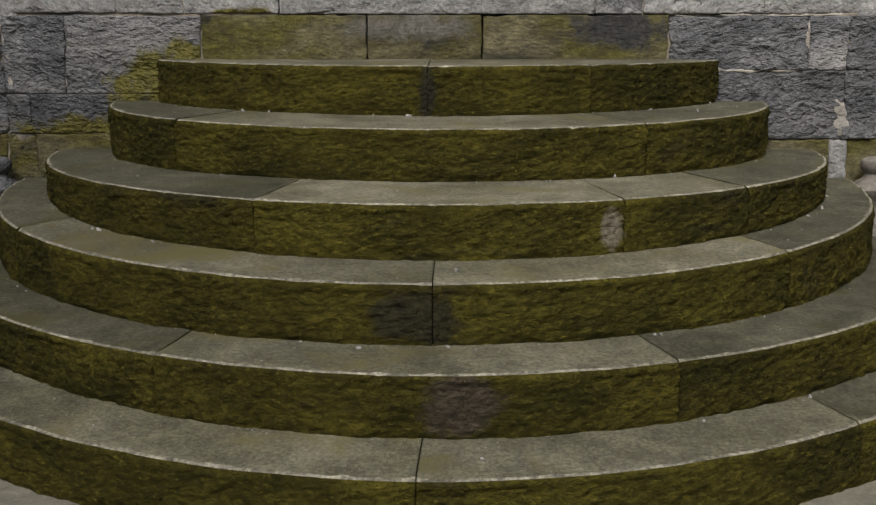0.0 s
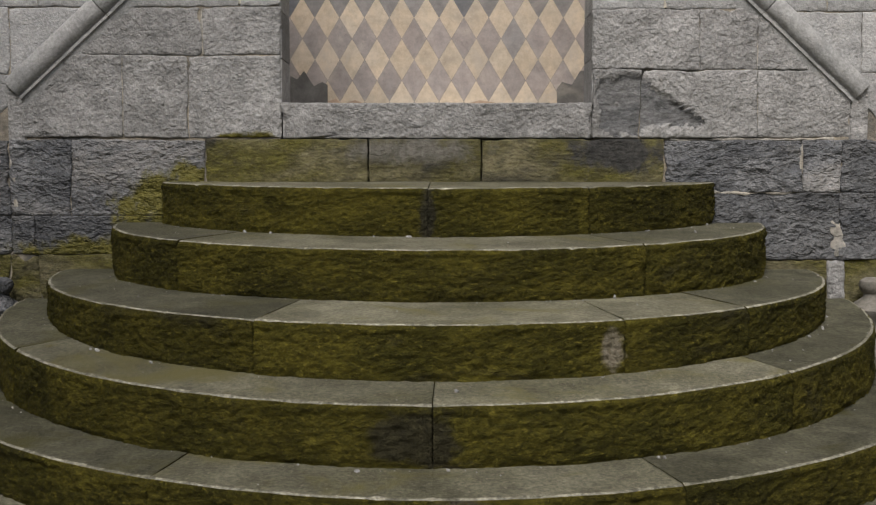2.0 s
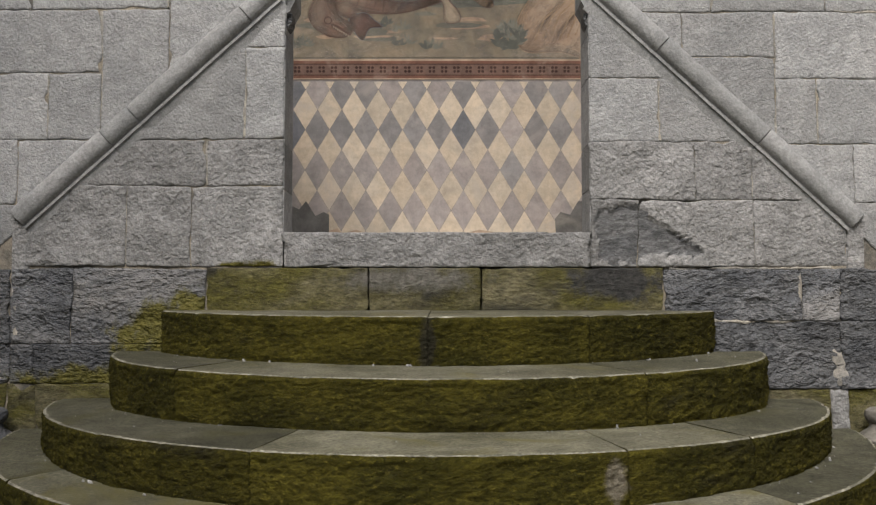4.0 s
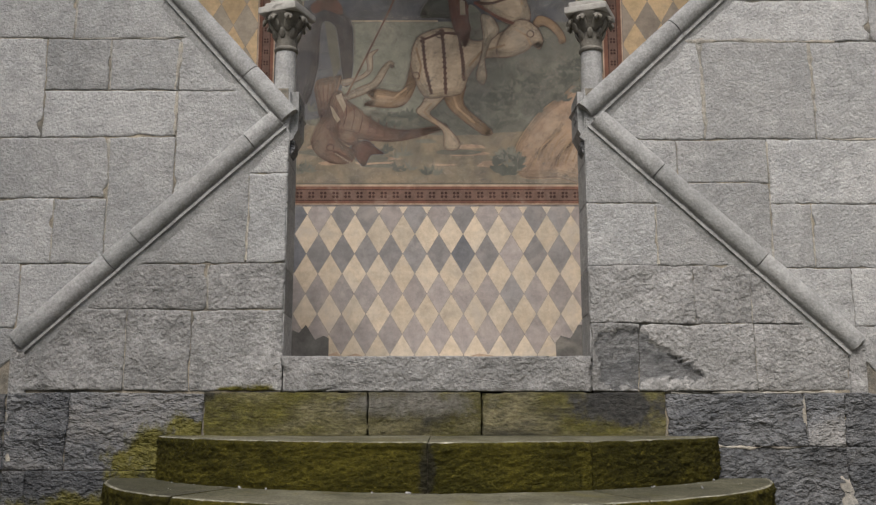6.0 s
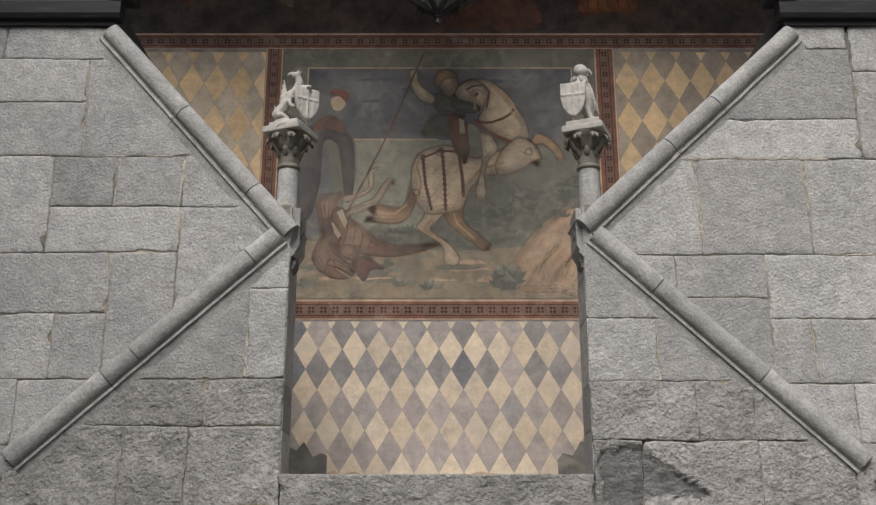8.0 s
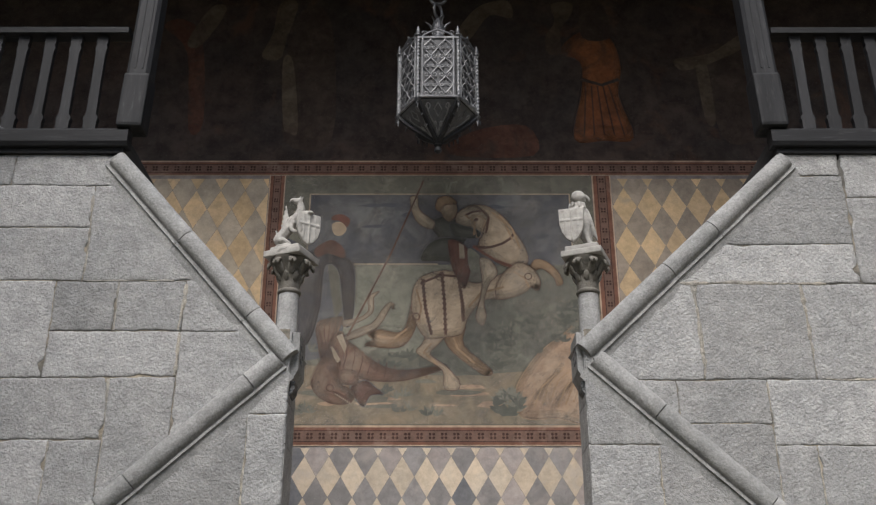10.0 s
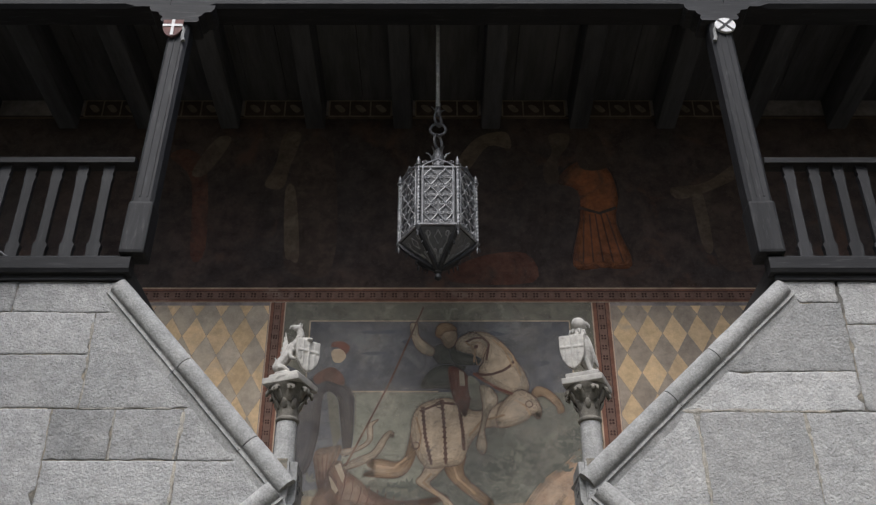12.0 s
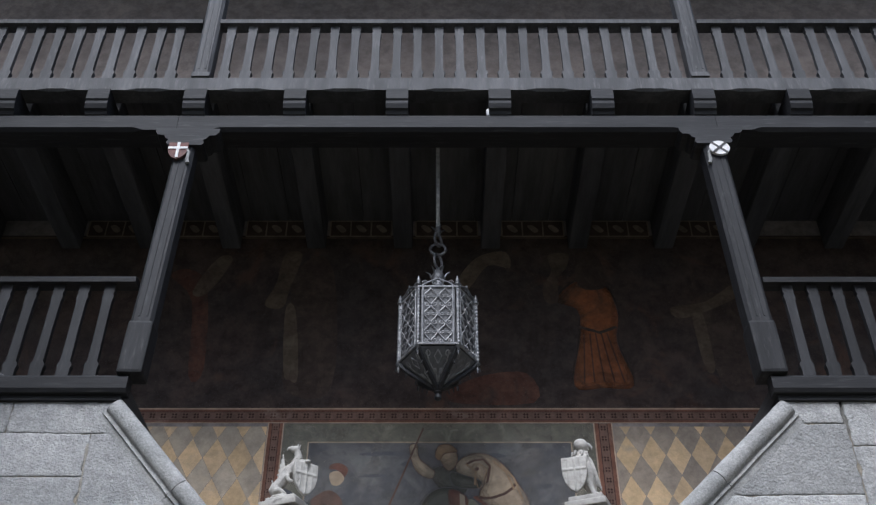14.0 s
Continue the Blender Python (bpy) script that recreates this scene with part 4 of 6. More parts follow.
dado = thing("painted_dado", "faded ochre and grey painted lozenge pattern on plaster", "wall painting")
lozenges(dado, -0.98, 2.98, 0.1795, 0.30, (-1.2, 1.2, 1.9, 3.19))
rubble = paint("broken grey render", (0.12, 0.115, 0.105), (0.17, 0.16, 0.15), worn=(0.25, 0.23, 0.20))
flat_part("render_patch", [(-1.2, 1.9), (-0.80, 1.9), (-0.80, 2.2), (-0.84, 2.22), (-0.90, 2.19), (-0.97, 2.30), (-1.02, 2.24), (-1.2, 2.32)], rubble, 5, dado, "broken patch of grey render", False)
flat_part("render_patch", [(1.2, 1.9), (0.87, 1.9), (0.86, 2.17), (0.90, 2.22), (0.97, 2.2), (1.03, 2.3), (1.2, 2.3)], rubble, 5, dado, "broken patch of grey render", False)
flat_part("plaster_scar", [(-0.80, 1.9), (-0.80, 2.08), (-0.74, 2.10), (-0.70, 2.06), (-0.6, 2.09), (-0.5, 2.05), (0.2, 2.06), (0.3, 2.09), (0.42, 2.07), (0.9, 2.06), (0.9, 1.9)], cream_line, 4, dado, "", False)
for nm, args in {"panel_left": (-1.59, 5.158, 0.2, 0.35, (-3.3, -1.40, 3.4, 5.44)), "panel_right": (1.53, 5.183, 0.203, 0.352, (1.435, 3.3, 3.4, 5.44))}.items():
    ob = thing("lozenge_painting", "ochre and grey painted lozenges in a red frame", "wall painting", "lozenge panels beside the fresco")
    lozenges(ob, *args)


# red borders with patterned bands
def border(x0, x1, z0, z1, lengthwise):
    ob = thing("painted_border", "red painted border with a dark flower pattern and cream lines", "wall painting", "painted borders")
    flat_part("band", rect(x0, x1, z0, z1), rose, 6, ob, "", False)
    if lengthwise == "x":
        h = z1 - z0
        for a, b, m in ((0.0, 0.05, cream_line), (0.05, 0.19, red_paint), (0.19, 0.23, umber), (0.72, 0.76, umber), (0.76, 0.90, red_paint), (0.90, 1.0, cream_line)):
            flat_part("line", rect(x0, x1, z0 + a * h, z0 + b * h), m, 7, ob, "", False)
        n, mid = int((x1 - x0) / 0.09), (z0 + z1) / 2 - 0.02 * h
        centres = [(x0 + (i + 0.5) * (x1 - x0) / n, mid) for i in range(n)]
        r = 0.125 * h
    else:
        h = x1 - x0
        for a, b, m in ((0.0, 0.07, cream_line), (0.07, 0.26, red_paint), (0.26, 0.30, umber), (0.70, 0.74, umber), (0.74, 0.93, red_paint), (0.93, 1.0, cream_line)):
            flat_part("line", rect(x0 + a * h, x0 + b * h, z0, z1), m, 7, ob, "", False)
        n = int((z1 - z0) / 0.09)
        centres = [((x0 + x1) / 2, z0 + (i + 0.5) * (z1 - z0) / n) for i in range(n)]
        r = 0.105 * h
    bm = bmesh.new()
    for k in range(4):
        a = k * 1.5708 + 0.785
        bm.faces.new([bm.verts.new((r * math.cos(a) + 0.6 * r * math.cos(b), 0, r * math.sin(a) + 0.6 * r * math.sin(b))) for b in (0, 1.05, 2.1, 3.14, 4.19, 5.24)])
    me = bpy.data.meshes.new("flower")
    bm.to_mesh(me)
    bm.free()
    me.materials.append(umber)
    for cx, cz in centres:
        f = new("flower", me)
        f.location = (cx, YW - 0.0006 * 8, cz)
        f.parent = ob


border(-1.27, 1.27, 3.205, 3.36, "x")
border(-3.4, 3.4, 5.47, 5.61, "x")
border(-1.395, -1.262, 3.362, 5.468, "z")
border(1.272, 1.43, 3.362, 5.468, "z")

# the large fresco: a rider, a horse and a dragon, drawn as plain shapes
fresco = thing("fresco", "faded fresco of a rearing pale horse above a dragon", "wall painting")
F = {
    "olive": paint("olive fresco ground", (0.190, 0.178, 0.140), (0.150, 0.146, 0.118), worn=(0.309, 0.289, 0.237)),
    "night": paint("blue-black fresco sky", (0.098, 0.100, 0.110), (0.150, 0.151, 0.158), worn=(0.20, 0.20, 0.20), wear=0.54),
    "meadow": paint("sage green fresco", (0.235, 0.230, 0.182), (0.195, 0.194, 0.155), worn=(0.317, 0.301, 0.238)),
    "dusk": paint("dark green fresco", (0.172, 0.170, 0.138), (0.142, 0.142, 0.120), worn=(0.30, 0.29, 0.24)),
    "soil": paint("tawny fresco ground", (0.30, 0.238, 0.165), (0.205, 0.178, 0.132), worn=(0.36, 0.29, 0.215), wear=0.54),
    "rock": paint("pink-tan fresco rock", (0.44, 0.305, 0.205), (0.325, 0.225, 0.158), worn=(0.48, 0.365, 0.265), wear=0.55),
    "pale": paint("cream fresco horse", (0.52, 0.405, 0.285), (0.42, 0.325, 0.23), worn=(0.34, 0.28, 0.215), wear=0.57),
    "shade": paint("tan fresco shadow", (0.396, 0.269, 0.167), worn=(0.444, 0.332, 0.238)),
    "rust": paint("rust fresco dragon", (0.255, 0.155, 0.112), (0.165, 0.108, 0.085), worn=(0.27, 0.20, 0.150), wear=0.54),
    "strap": paint("brown fresco strap", (0.134, 0.079, 0.064), worn=(0.253, 0.174, 0.127)),
    "wine": paint("wine red fresco", (0.20, 0.092, 0.072), worn=(0.24, 0.16, 0.125), wear=0.55),
    "leaf": paint("grey leaf fresco", (0.225, 0.218, 0.175), (0.18, 0.175, 0.145), worn=(0.158, 0.155, 0.127), wear=0.6),
    "bone": paint("bone fresco", (0.475, 0.388, 0.286), worn=(0.317, 0.262, 0.206), wear=0.58),
}
flat_part("ground_colour", rect(-1.26, 1.27, 3.362, 5.468), F["olive"], 1, fresco, "", False)
flat_part("sky", rect(-1.045, 1.075, 4.66, 5.29), F["night"], 2, fresco, "dark blue-black sky", False)
F["cloud"] = paint("grey fresco cloud", (0.115, 0.117, 0.125), (0.09, 0.094, 0.108), worn=(0.10, 0.105, 0.12), wear=0.5)
rc = random.Random(12)
for k in range(11):
    cx, cz, w, h = rc.uniform(-0.95, 0.95), rc.uniform(4.74, 5.22), rc.uniform(0.08, 0.22), rc.uniform(0.015, 0.04)
    flat_part("cloud", [(cx + w * math.cos(a) * rc.uniform(0.7, 1.1), cz + h * math.sin(a) * rc.uniform(0.6, 1.2)) for a in [q * 0.698 for q in range(9)]], F["cloud"], 2.5, fresco)
for k in range(16):
    cx, cz, w, h = rc.uniform(-1.1, 0.5), rc.uniform(3.41, 3.70), rc.uniform(0.06, 0.2), rc.uniform(0.01, 0.03)
    flat_part("ground_stroke", [(cx + w * math.cos(a) * rc.uniform(0.7, 1.1), cz + h * math.sin(a) * rc.uniform(0.6, 1.2)) for a in [q * 0.698 for q in range(9)]], F["olive"] if k % 2 else F["rock"], 4.5, fresco)
for a, b in (((-1.05, 4.3), (-1.05, 5.295)), ((-1.05, 5.295), (1.08, 5.295)), ((1.08, 5.295), (1.08, 4.6)), ((-0.70, 4.668), (0.0, 4.668))):
    stripe("frame_line", (a, b), 0.012, F["bone"], 6, fresco)
flat_part("meadow", [(-0.69, 4.664), (0.14, 4.664), (0.3, 4.4), (-0.1, 3.9), (-0.5, 3.95), (-0.79, 4.0)], F["meadow"], 3, fresco, "", False)
flat_part("dark_wood", [(-1.25, 4.85), (-1.0, 4.75), (-0.72, 4.62), (-0.74, 4.1), (-0.85, 3.9), (-1.25, 3.95)], F["night"], 3.5, fresco)
flat_part("hillside", [(0.15, 4.35), (0.5, 4.36), (0.9, 4.55), (1.26, 4.62), (1.26, 3.9), (0.7, 3.75), (0.0, 3.80)], F["dusk"], 3.3, fresco)
flat_part("foreground", [(-1.25, 3.86), (-0.6, 3.78), (0.1, 3.74), (0.7, 3.78), (1.25, 3.9), (1.26, 3.37), (-1.25, 3.37)], F["soil"], 4, fresco, "", False)
flat_part("rock", [(0.58, 3.62), (0.75, 3.90), (0.95, 4.06), (1.26, 4.26), (1.26, 3.40), (0.9, 3.41), (0.63, 3.42)], F["rock"], 5, fresco, ink=F["shade"])
for k in range(14):
    x, z = 0.66 + 0.045 * k, 3.45 + 0.05 * (k % 4)
    stripe("rock_wash", [(x, z), (x + 0.05, z + 0.10), (x + 0.16, z + 0.24)], 0.03, SHADING, 5.6, fresco)
for k in range(9):
    x, z = 0.72 + 0.06 * k, 3.50 + 0.02 * (k % 3)
    stripe("rock_vein", [(x, z), (x + 0.07, z + 0.16), (x + 0.19, z + 0.27 + 0.03 * (k % 2))], 0.012, F["shade"], 6, fresco)

# leaves and tufts
def sprigs(name, spots, size, seed, colour="leaf"):
    rnd = random.Random(seed)
    bm = bmesh.new()
    for cx, cz in spots:
        for k in range(rnd.randint(5, 8)):
            a = rnd.uniform(0.2, 2.95)
            l, w = size * rnd.uniform(0.6, 1.2), size * (0.10 if colour == "leaf" else 0.17)
            u, v = math.cos(a), math.sin(a)
            flat(bm, [(cx, cz), (cx + u * l * 0.5 - v * w, cz + v * l * 0.5 + u * w), (cx + u * l, cz + v * l), (cx + u * l * 0.5 + v * w, cz + v * l * 0.5 - u * w)], 6)
    tagged(part(name, bm, F[colour], fresco), kind="stuff")


rnd = random.Random(4)
F["under"] = paint("dark undergrowth fresco", (0.125, 0.126, 0.104), (0.10, 0.104, 0.088), worn=(0.17, 0.168, 0.138), wear=0.56)
sprigs("painted_undergrowth", [(x, 3.80 + 0.42 * max(0, x - 0.35) + rnd.uniform(-0.06, 0.24)) for x in [rnd.uniform(0.1, 1.2) for _ in range(110)]], 0.065, 7, "under")
sprigs("painted_undergrowth", [(rnd.uniform(-0.5, 0.4), rnd.uniform(3.80, 3.9)) for _ in range(26)] + [(0.53 + 0.08 * math.cos(a), 3.50 + 0.07 * math.sin(a)) for a in [k * 0.5 for k in range(13)]] + [(-0.42, 3.6), (-0.38, 3.62), (-0.33, 3.47), (-0.28, 3.46), (-0.08, 3.43), (-1.05, 3.46)], 0.075, 8, "under")
sprigs("painted_leaves", [(x, 3.82 + 0.42 * max(0, x - 0.35) + rnd.uniform(-0.04, 0.26)) for x in [rnd.uniform(0.35, 1.2) for _ in range(150)]], 0.05, 1)
sprigs("painted_bush", [(0.53 + 0.09 * math.cos(a), 3.52 + 0.075 * math.sin(a)) for a in [k * 0.45 for k in range(14)]] + [(0.53, 3.52), (0.5, 3.55), (0.56, 3.5)], 0.07, 2)
sprigs("painted_grass", [(-0.3, 3.56), (-0.26, 3.58), (-0.05, 3.44), (0.0, 3.43), (-0.22, 3.47), (-1.0, 3.47), (-0.95, 3.45), (-0.45, 3.92), (-0.4, 3.9), (0.25, 3.9), (0.3, 3.87), (-0.98, 3.93)], 0.08, 3)

# dragon
flat_part("dragon_wing", [(-0.942, 4.163), (-0.815, 4.211), (-0.73, 4.211), (-0.765, 4.123), (-0.80, 4.0), (-0.82, 3.92), (-0.89, 3.87), (-0.925, 3.995)], F["rust"], 6, fresco, ink=F["strap"])
for k in range(5):
    stripe("wing_rib", [(-0.93 + 0.045 * k, 4.165 + 0.010 * k), (-0.90 + 0.026 * k, 4.03), (-0.875 + 0.014 * k, 3.90)], 0.009, F["strap"], 6.6, fresco)
flat_part("dragon_body", [(-0.75, 4.10), (-0.70, 4.03), (-0.62, 3.963), (-0.497, 3.862), (-0.39, 3.805), (-0.24, 3.785), (0.044, 3.822), (0.044, 3.797), (-0.15, 3.731), (-0.30, 3.70), (-0.48, 3.70), (-0.60, 3.72), (-0.72, 3.74), (-0.80, 3.82), (-0.83, 3.96), (-0.80, 4.06)], F["rust"], 7, fresco, "rust-brown dragon body and tail", ink=F["strap"])
flat_part("dragon_wing", [(-0.66, 3.66), (-0.552, 3.708), (-0.47, 3.65), (-0.408, 3.598), (-0.50, 3.59), (-0.53, 3.55), (-0.559, 3.497), (-0.62, 3.56)], F["strap"], 7.5, fresco, ink=F["night"])
flat_part("dragon_head", [(-0.83, 3.93), (-0.902, 3.854), (-0.948, 3.746), (-0.959, 3.67), (-0.917, 3.594), (-0.826, 3.534), (-0.737, 3.519), (-0.656, 3.534), (-0.629, 3.594), (-0.669, 3.64), (-0.73, 3.68), (-0.76, 3.75), (-0.76, 3.87)], F["rust"], 8, fresco, ink=F["strap"])
flat_part("dragon_jaw", [(-0.79, 3.625), (-0.73, 3.60), (-0.66, 3.555), (-0.655, 3.535), (-0.72, 3.55), (-0.785, 3.595)], F["strap"], 8.8, fresco)
flat_part("dragon_foot", [(-0.76, 3.76), (-0.70, 3.79), (-0.63, 3.77), (-0.60, 3.71), (-0.65, 3.67), (-0.72, 3.69)], F["rust"], 8.4, fresco, ink=F["strap"])
flat_part("dragon_horn", [(-0.724, 4.059), (-0.612, 4.123), (-0.507, 4.171), (-0.433, 4.285), (-0.38, 4.337), (-0.345, 4.325), (-0.35, 4.285), (-0.375, 4.29), (-0.46, 4.139), (-0.564, 4.075), (-0.699, 4.027)], F["bone"], 8, fresco, ink=F["strap"])
flat_part("dragon_tongue", [(-0.737, 4.187), (-0.615, 4.211), (-0.545, 4.268), (-0.55, 4.34), (-0.535, 4.40), (-0.46, 4.435), (-0.505, 4.385), (-0.504, 4.342), (-0.509, 4.26), (-0.584, 4.195), (-0.719, 4.139)], F["bone"], 8, fresco, ink=F["strap"])
flat_part("dragon_cloth", [(-0.784, 4.059), (-0.74, 4.082), (-0.702, 3.979), (-0.718, 3.924)], F["bone"], 9, fresco, "", False)
flat_part("dragon_cloth", [(-0.826, 3.979), (-0.802, 3.963), (-0.745, 3.869), (-0.767, 3.843), (-0.80, 3.89)], F["bone"], 9, fresco, "", False)
for k in range(11):
    u = k / 10
    stripe("dragon_scale", [(-0.70 + 0.62 * u, 4.02 - 0.235 * u + 0.10 * u * (1 - u) - 0.32 * u * (1 - u)), (-0.70 + 0.61 * u, 3.90 - 0.14 * u - 0.12 * u * (1 - u)), (-0.73 + 0.64 * u, 3.78 - 0.05 * u - 0.06 * u * (1 - u))], 0.007, F["strap"], 8.2, fresco)

# horse
flat_part("horse_tail", [(-0.20, 4.34), (-0.16, 4.20), (-0.22, 4.03), (-0.33, 3.965), (-0.56, 3.985), (-0.50, 4.03), (-0.54, 4.07), (-0.46, 4.115), (-0.32, 4.09), (-0.25, 4.14)], F["shade"], 8, fresco, ink=F["strap"])
flat_part("horse_hindleg", [(-0.06, 4.12), (0.07, 4.09), (-0.01, 3.98), (-0.06, 3.915), (0.07, 3.81), (0.16, 3.70), (0.15, 3.635), (0.05, 3.642), (0.03, 3.79), (-0.16, 3.92), (-0.12, 4.0)], F["pale"], 8, fresco, ink=F["strap"])
flat_part("horse_hindleg", [(0.05, 4.09), (0.21, 4.15), (0.20, 3.985), (0.41, 3.785), (0.36, 3.745), (0.27, 3.80), (0.09, 3.955)], F["shade"], 7, fresco, ink=F["strap"])
flat_part("horse_body", [(-0.21, 4.33), (-0.16, 4.53), (0.02, 4.61), (0.17, 4.585), (0.30, 4.50), (0.55, 4.60), (0.72, 4.66), (0.70, 4.48), (0.55, 4.37), (0.36, 4.36), (0.24, 4.22), (0.18, 4.08), (0.04, 4.05), (-0.08, 4.04), (-0.16, 4.14)], F["pale"], 9, fresco, "cream-coloured body of a rearing horse", ink=F["strap"])
flat_part("horse_neck", [(0.24, 5.17), (0.33, 5.195), (0.424, 5.172), (0.543, 5.073), (0.629, 4.939), (0.699, 4.807), (0.715, 4.677), (0.59, 4.63), (0.44, 4.70), (0.33, 4.82), (0.35, 4.92), (0.38, 5.05)], F["pale"], 10, fresco, ink=F["strap"])
flat_part("horse_head", [(0.141, 5.073), (0.18, 5.141), (0.272, 5.184), (0.363, 5.145), (0.407, 5.073), (0.375, 4.989), (0.358, 4.914), (0.325, 4.89), (0.29, 4.93), (0.265, 4.989), (0.178, 4.985)], F["bone"], 11, fresco, ink=F["strap"])
flat_part("horse_cheek", [(0.27, 5.09), (0.33, 5.10), (0.385, 5.05), (0.36, 4.97), (0.34, 4.91), (0.315, 4.90), (0.30, 4.97), (0.275, 5.02)], F["pale"], 11.3, fresco, ink=F["shade"])
flat_part("horse_foreleg", [(0.467, 4.502), (0.574, 4.645), (0.664, 4.68), (0.765, 4.613), (0.812, 4.502), (0.78, 4.435), (0.735, 4.47), (0.684, 4.423), (0.565, 4.376), (0.463, 4.376)], F["pale"], 11, fresco, ink=F["strap"])
flat_part("horse_foreleg", [(0.738, 4.655), (0.784, 4.71), (0.872, 4.685), (0.956, 4.600), (0.990, 4.505), (0.940, 4.482), (0.917, 4.549), (0.825, 4.629), (0.75, 4.597)], F["shade"], 10, fresco, ink=F["strap"])
for pts in ([(-0.12, 4.53), (-0.10, 4.3), (-0.05, 4.07)], [(0.03, 4.59), (0.05, 4.35), (0.06, 4.07)], [(0.16, 4.57), (0.19, 4.35), (0.20, 4.18)]):
    stripe("strap", pts, 0.020, F["strap"], 12, fresco)
    for q in range(13):
        s = q / 6.5
        a, b = (pts[0], pts[1]) if s < 1 else (pts[1], pts[2])
        c = Vector(a).lerp(Vector(b), s % 1)
        stripe("tassel", [(c.x - 0.017, c.y + 0.004), (c.x + 0.017, c.y - 0.004)], 0.015, F["strap"], 12.2, fresco)
stripe("strap", [(-0.14, 4.50), (0.02, 4.57), (0.17, 4.56)], 0.02, F["strap"], 13, fresco)
stripe("rein", [(0.30, 4.824), (0.37, 4.81), (0.431, 4.816), (0.521, 4.848), (0.58, 4.89), (0.625, 4.948)], 0.022, F["strap"], 12, fresco)
stripe("rein", [(0.281, 4.824), (0.37, 4.758), (0.472, 4.694), (0.589, 4.645)], 0.024, F["wine"], 12, fresco)
stripe("bridle", [(0.225, 5.099), (0.286, 5.133), (0.363, 5.141), (0.414, 5.082), (0.388, 4.939)], 0.018, F["strap"], 12, fresco)

for pts in ([(-0.17, 4.45), (-0.13, 4.30), (-0.15, 4.18)], [(0.24, 4.30), (0.34, 4.42), (0.52, 4.47)], [(0.50, 5.10), (0.60, 4.98), (0.66, 4.80)], [(0.22, 5.10), (0.30, 5.04), (0.29, 4.92)], [(0.44, 5.13), (0.54, 5.03), (0.60, 4.88)],
            [(-0.47, 4.06), (-0.34, 4.04), (-0.24, 4.12)], [(-0.05, 4.0), (-0.11, 3.93), (0.0, 3.83)], [(0.12, 4.05), (0.15, 3.96), (0.28, 3.84)], [(0.60, 4.60), (0.68, 4.55), (0.72, 4.47)]):
    stripe("brush_stroke", pts, 0.016, F["shade"], 12.5, fresco)
for cx, cz in ((0.715, 4.56), (0.01, 4.555), (-0.817, 3.647), (-0.17, 4.22)):
    stripe("boss", [(cx + 0.028 * math.cos(k * 0.7854), cz + 0.028 * math.sin(k * 0.7854)) for k in range(9)], 0.008, F["strap"], 13.5, fresco)
flat_part("horse_eye", [(0.295, 5.065), (0.32, 5.075), (0.325, 5.05), (0.30, 5.043)], F["strap"], 12.5, fresco)
for k in range(8):
    stripe("dragon_tooth", [(-0.775 + 0.0155 * k, 3.608 - 0.0095 * k), (-0.775 + 0.0155 * k, 3.590 - 0.0095 * k)], 0.007, F["bone"], 9.5, fresco)

# rider, attendant and lance as plain patches
F["cloak"] = paint("dark grey-violet fresco cloak", (0.098, 0.094, 0.097), (0.084, 0.081, 0.085), worn=(0.13, 0.12, 0.115), wear=0.57)
F["coat"] = paint("dark green fresco coat", (0.112, 0.115, 0.098), (0.09, 0.092, 0.082), worn=(0.13, 0.13, 0.105), wear=0.57)
flat_part("coat_shape", [(-0.07, 5.03), (0.03, 5.09), (0.14, 5.06), (0.24, 4.95), (0.20, 4.84), (0.06, 4.84), (-0.02, 4.93)], F["coat"], 9.5, fresco, ink=F["night"])
flat_part("cape", [(-0.14, 4.70), (-0.08, 4.84), (0.04, 4.90), (0.16, 4.87), (0.14, 4.70), (0.0, 4.69)], F["coat"], 11, fresco, ink=F["night"])
flat_part("tunic", [(0.085, 4.875), (0.214, 4.83), (0.264, 4.694), (0.255, 4.597), (0.215, 4.46), (0.18, 4.50), (0.115, 4.629)], F["wine"], 12, fresco, ink=F["strap"])
flat_part("mantle", [(0.24, 4.80), (0.33, 4.74), (0.34, 4.62), (0.26, 4.60)], F["meadow"], 13, fresco)
flat_part("leg_shape", [(0.331, 4.71), (0.413, 4.702), (0.470, 4.613), (0.453, 4.549), (0.408, 4.502), (0.361, 4.345), (0.376, 4.222), (0.345, 4.146), (0.293, 4.212), (0.324, 4.345), (0.350, 4.518)], F["bone"], 13, fresco, ink=F["strap"])
flat_part("arm_shape", [(-0.23, 5.25), (-0.17, 5.27), (-0.15, 5.15), (-0.03, 5.04), (-0.06, 4.975), (-0.18, 5.05)], F["bone"], 12, fresco, ink=F["strap"])
flat_part("head_shape", [(-0.005, 5.20), (0.043, 5.25), (0.12, 5.240), (0.157, 5.158), (0.126, 5.065), (0.073, 5.048), (0.027, 5.116)], F["pale"], 12, fresco, ink=F["strap"])
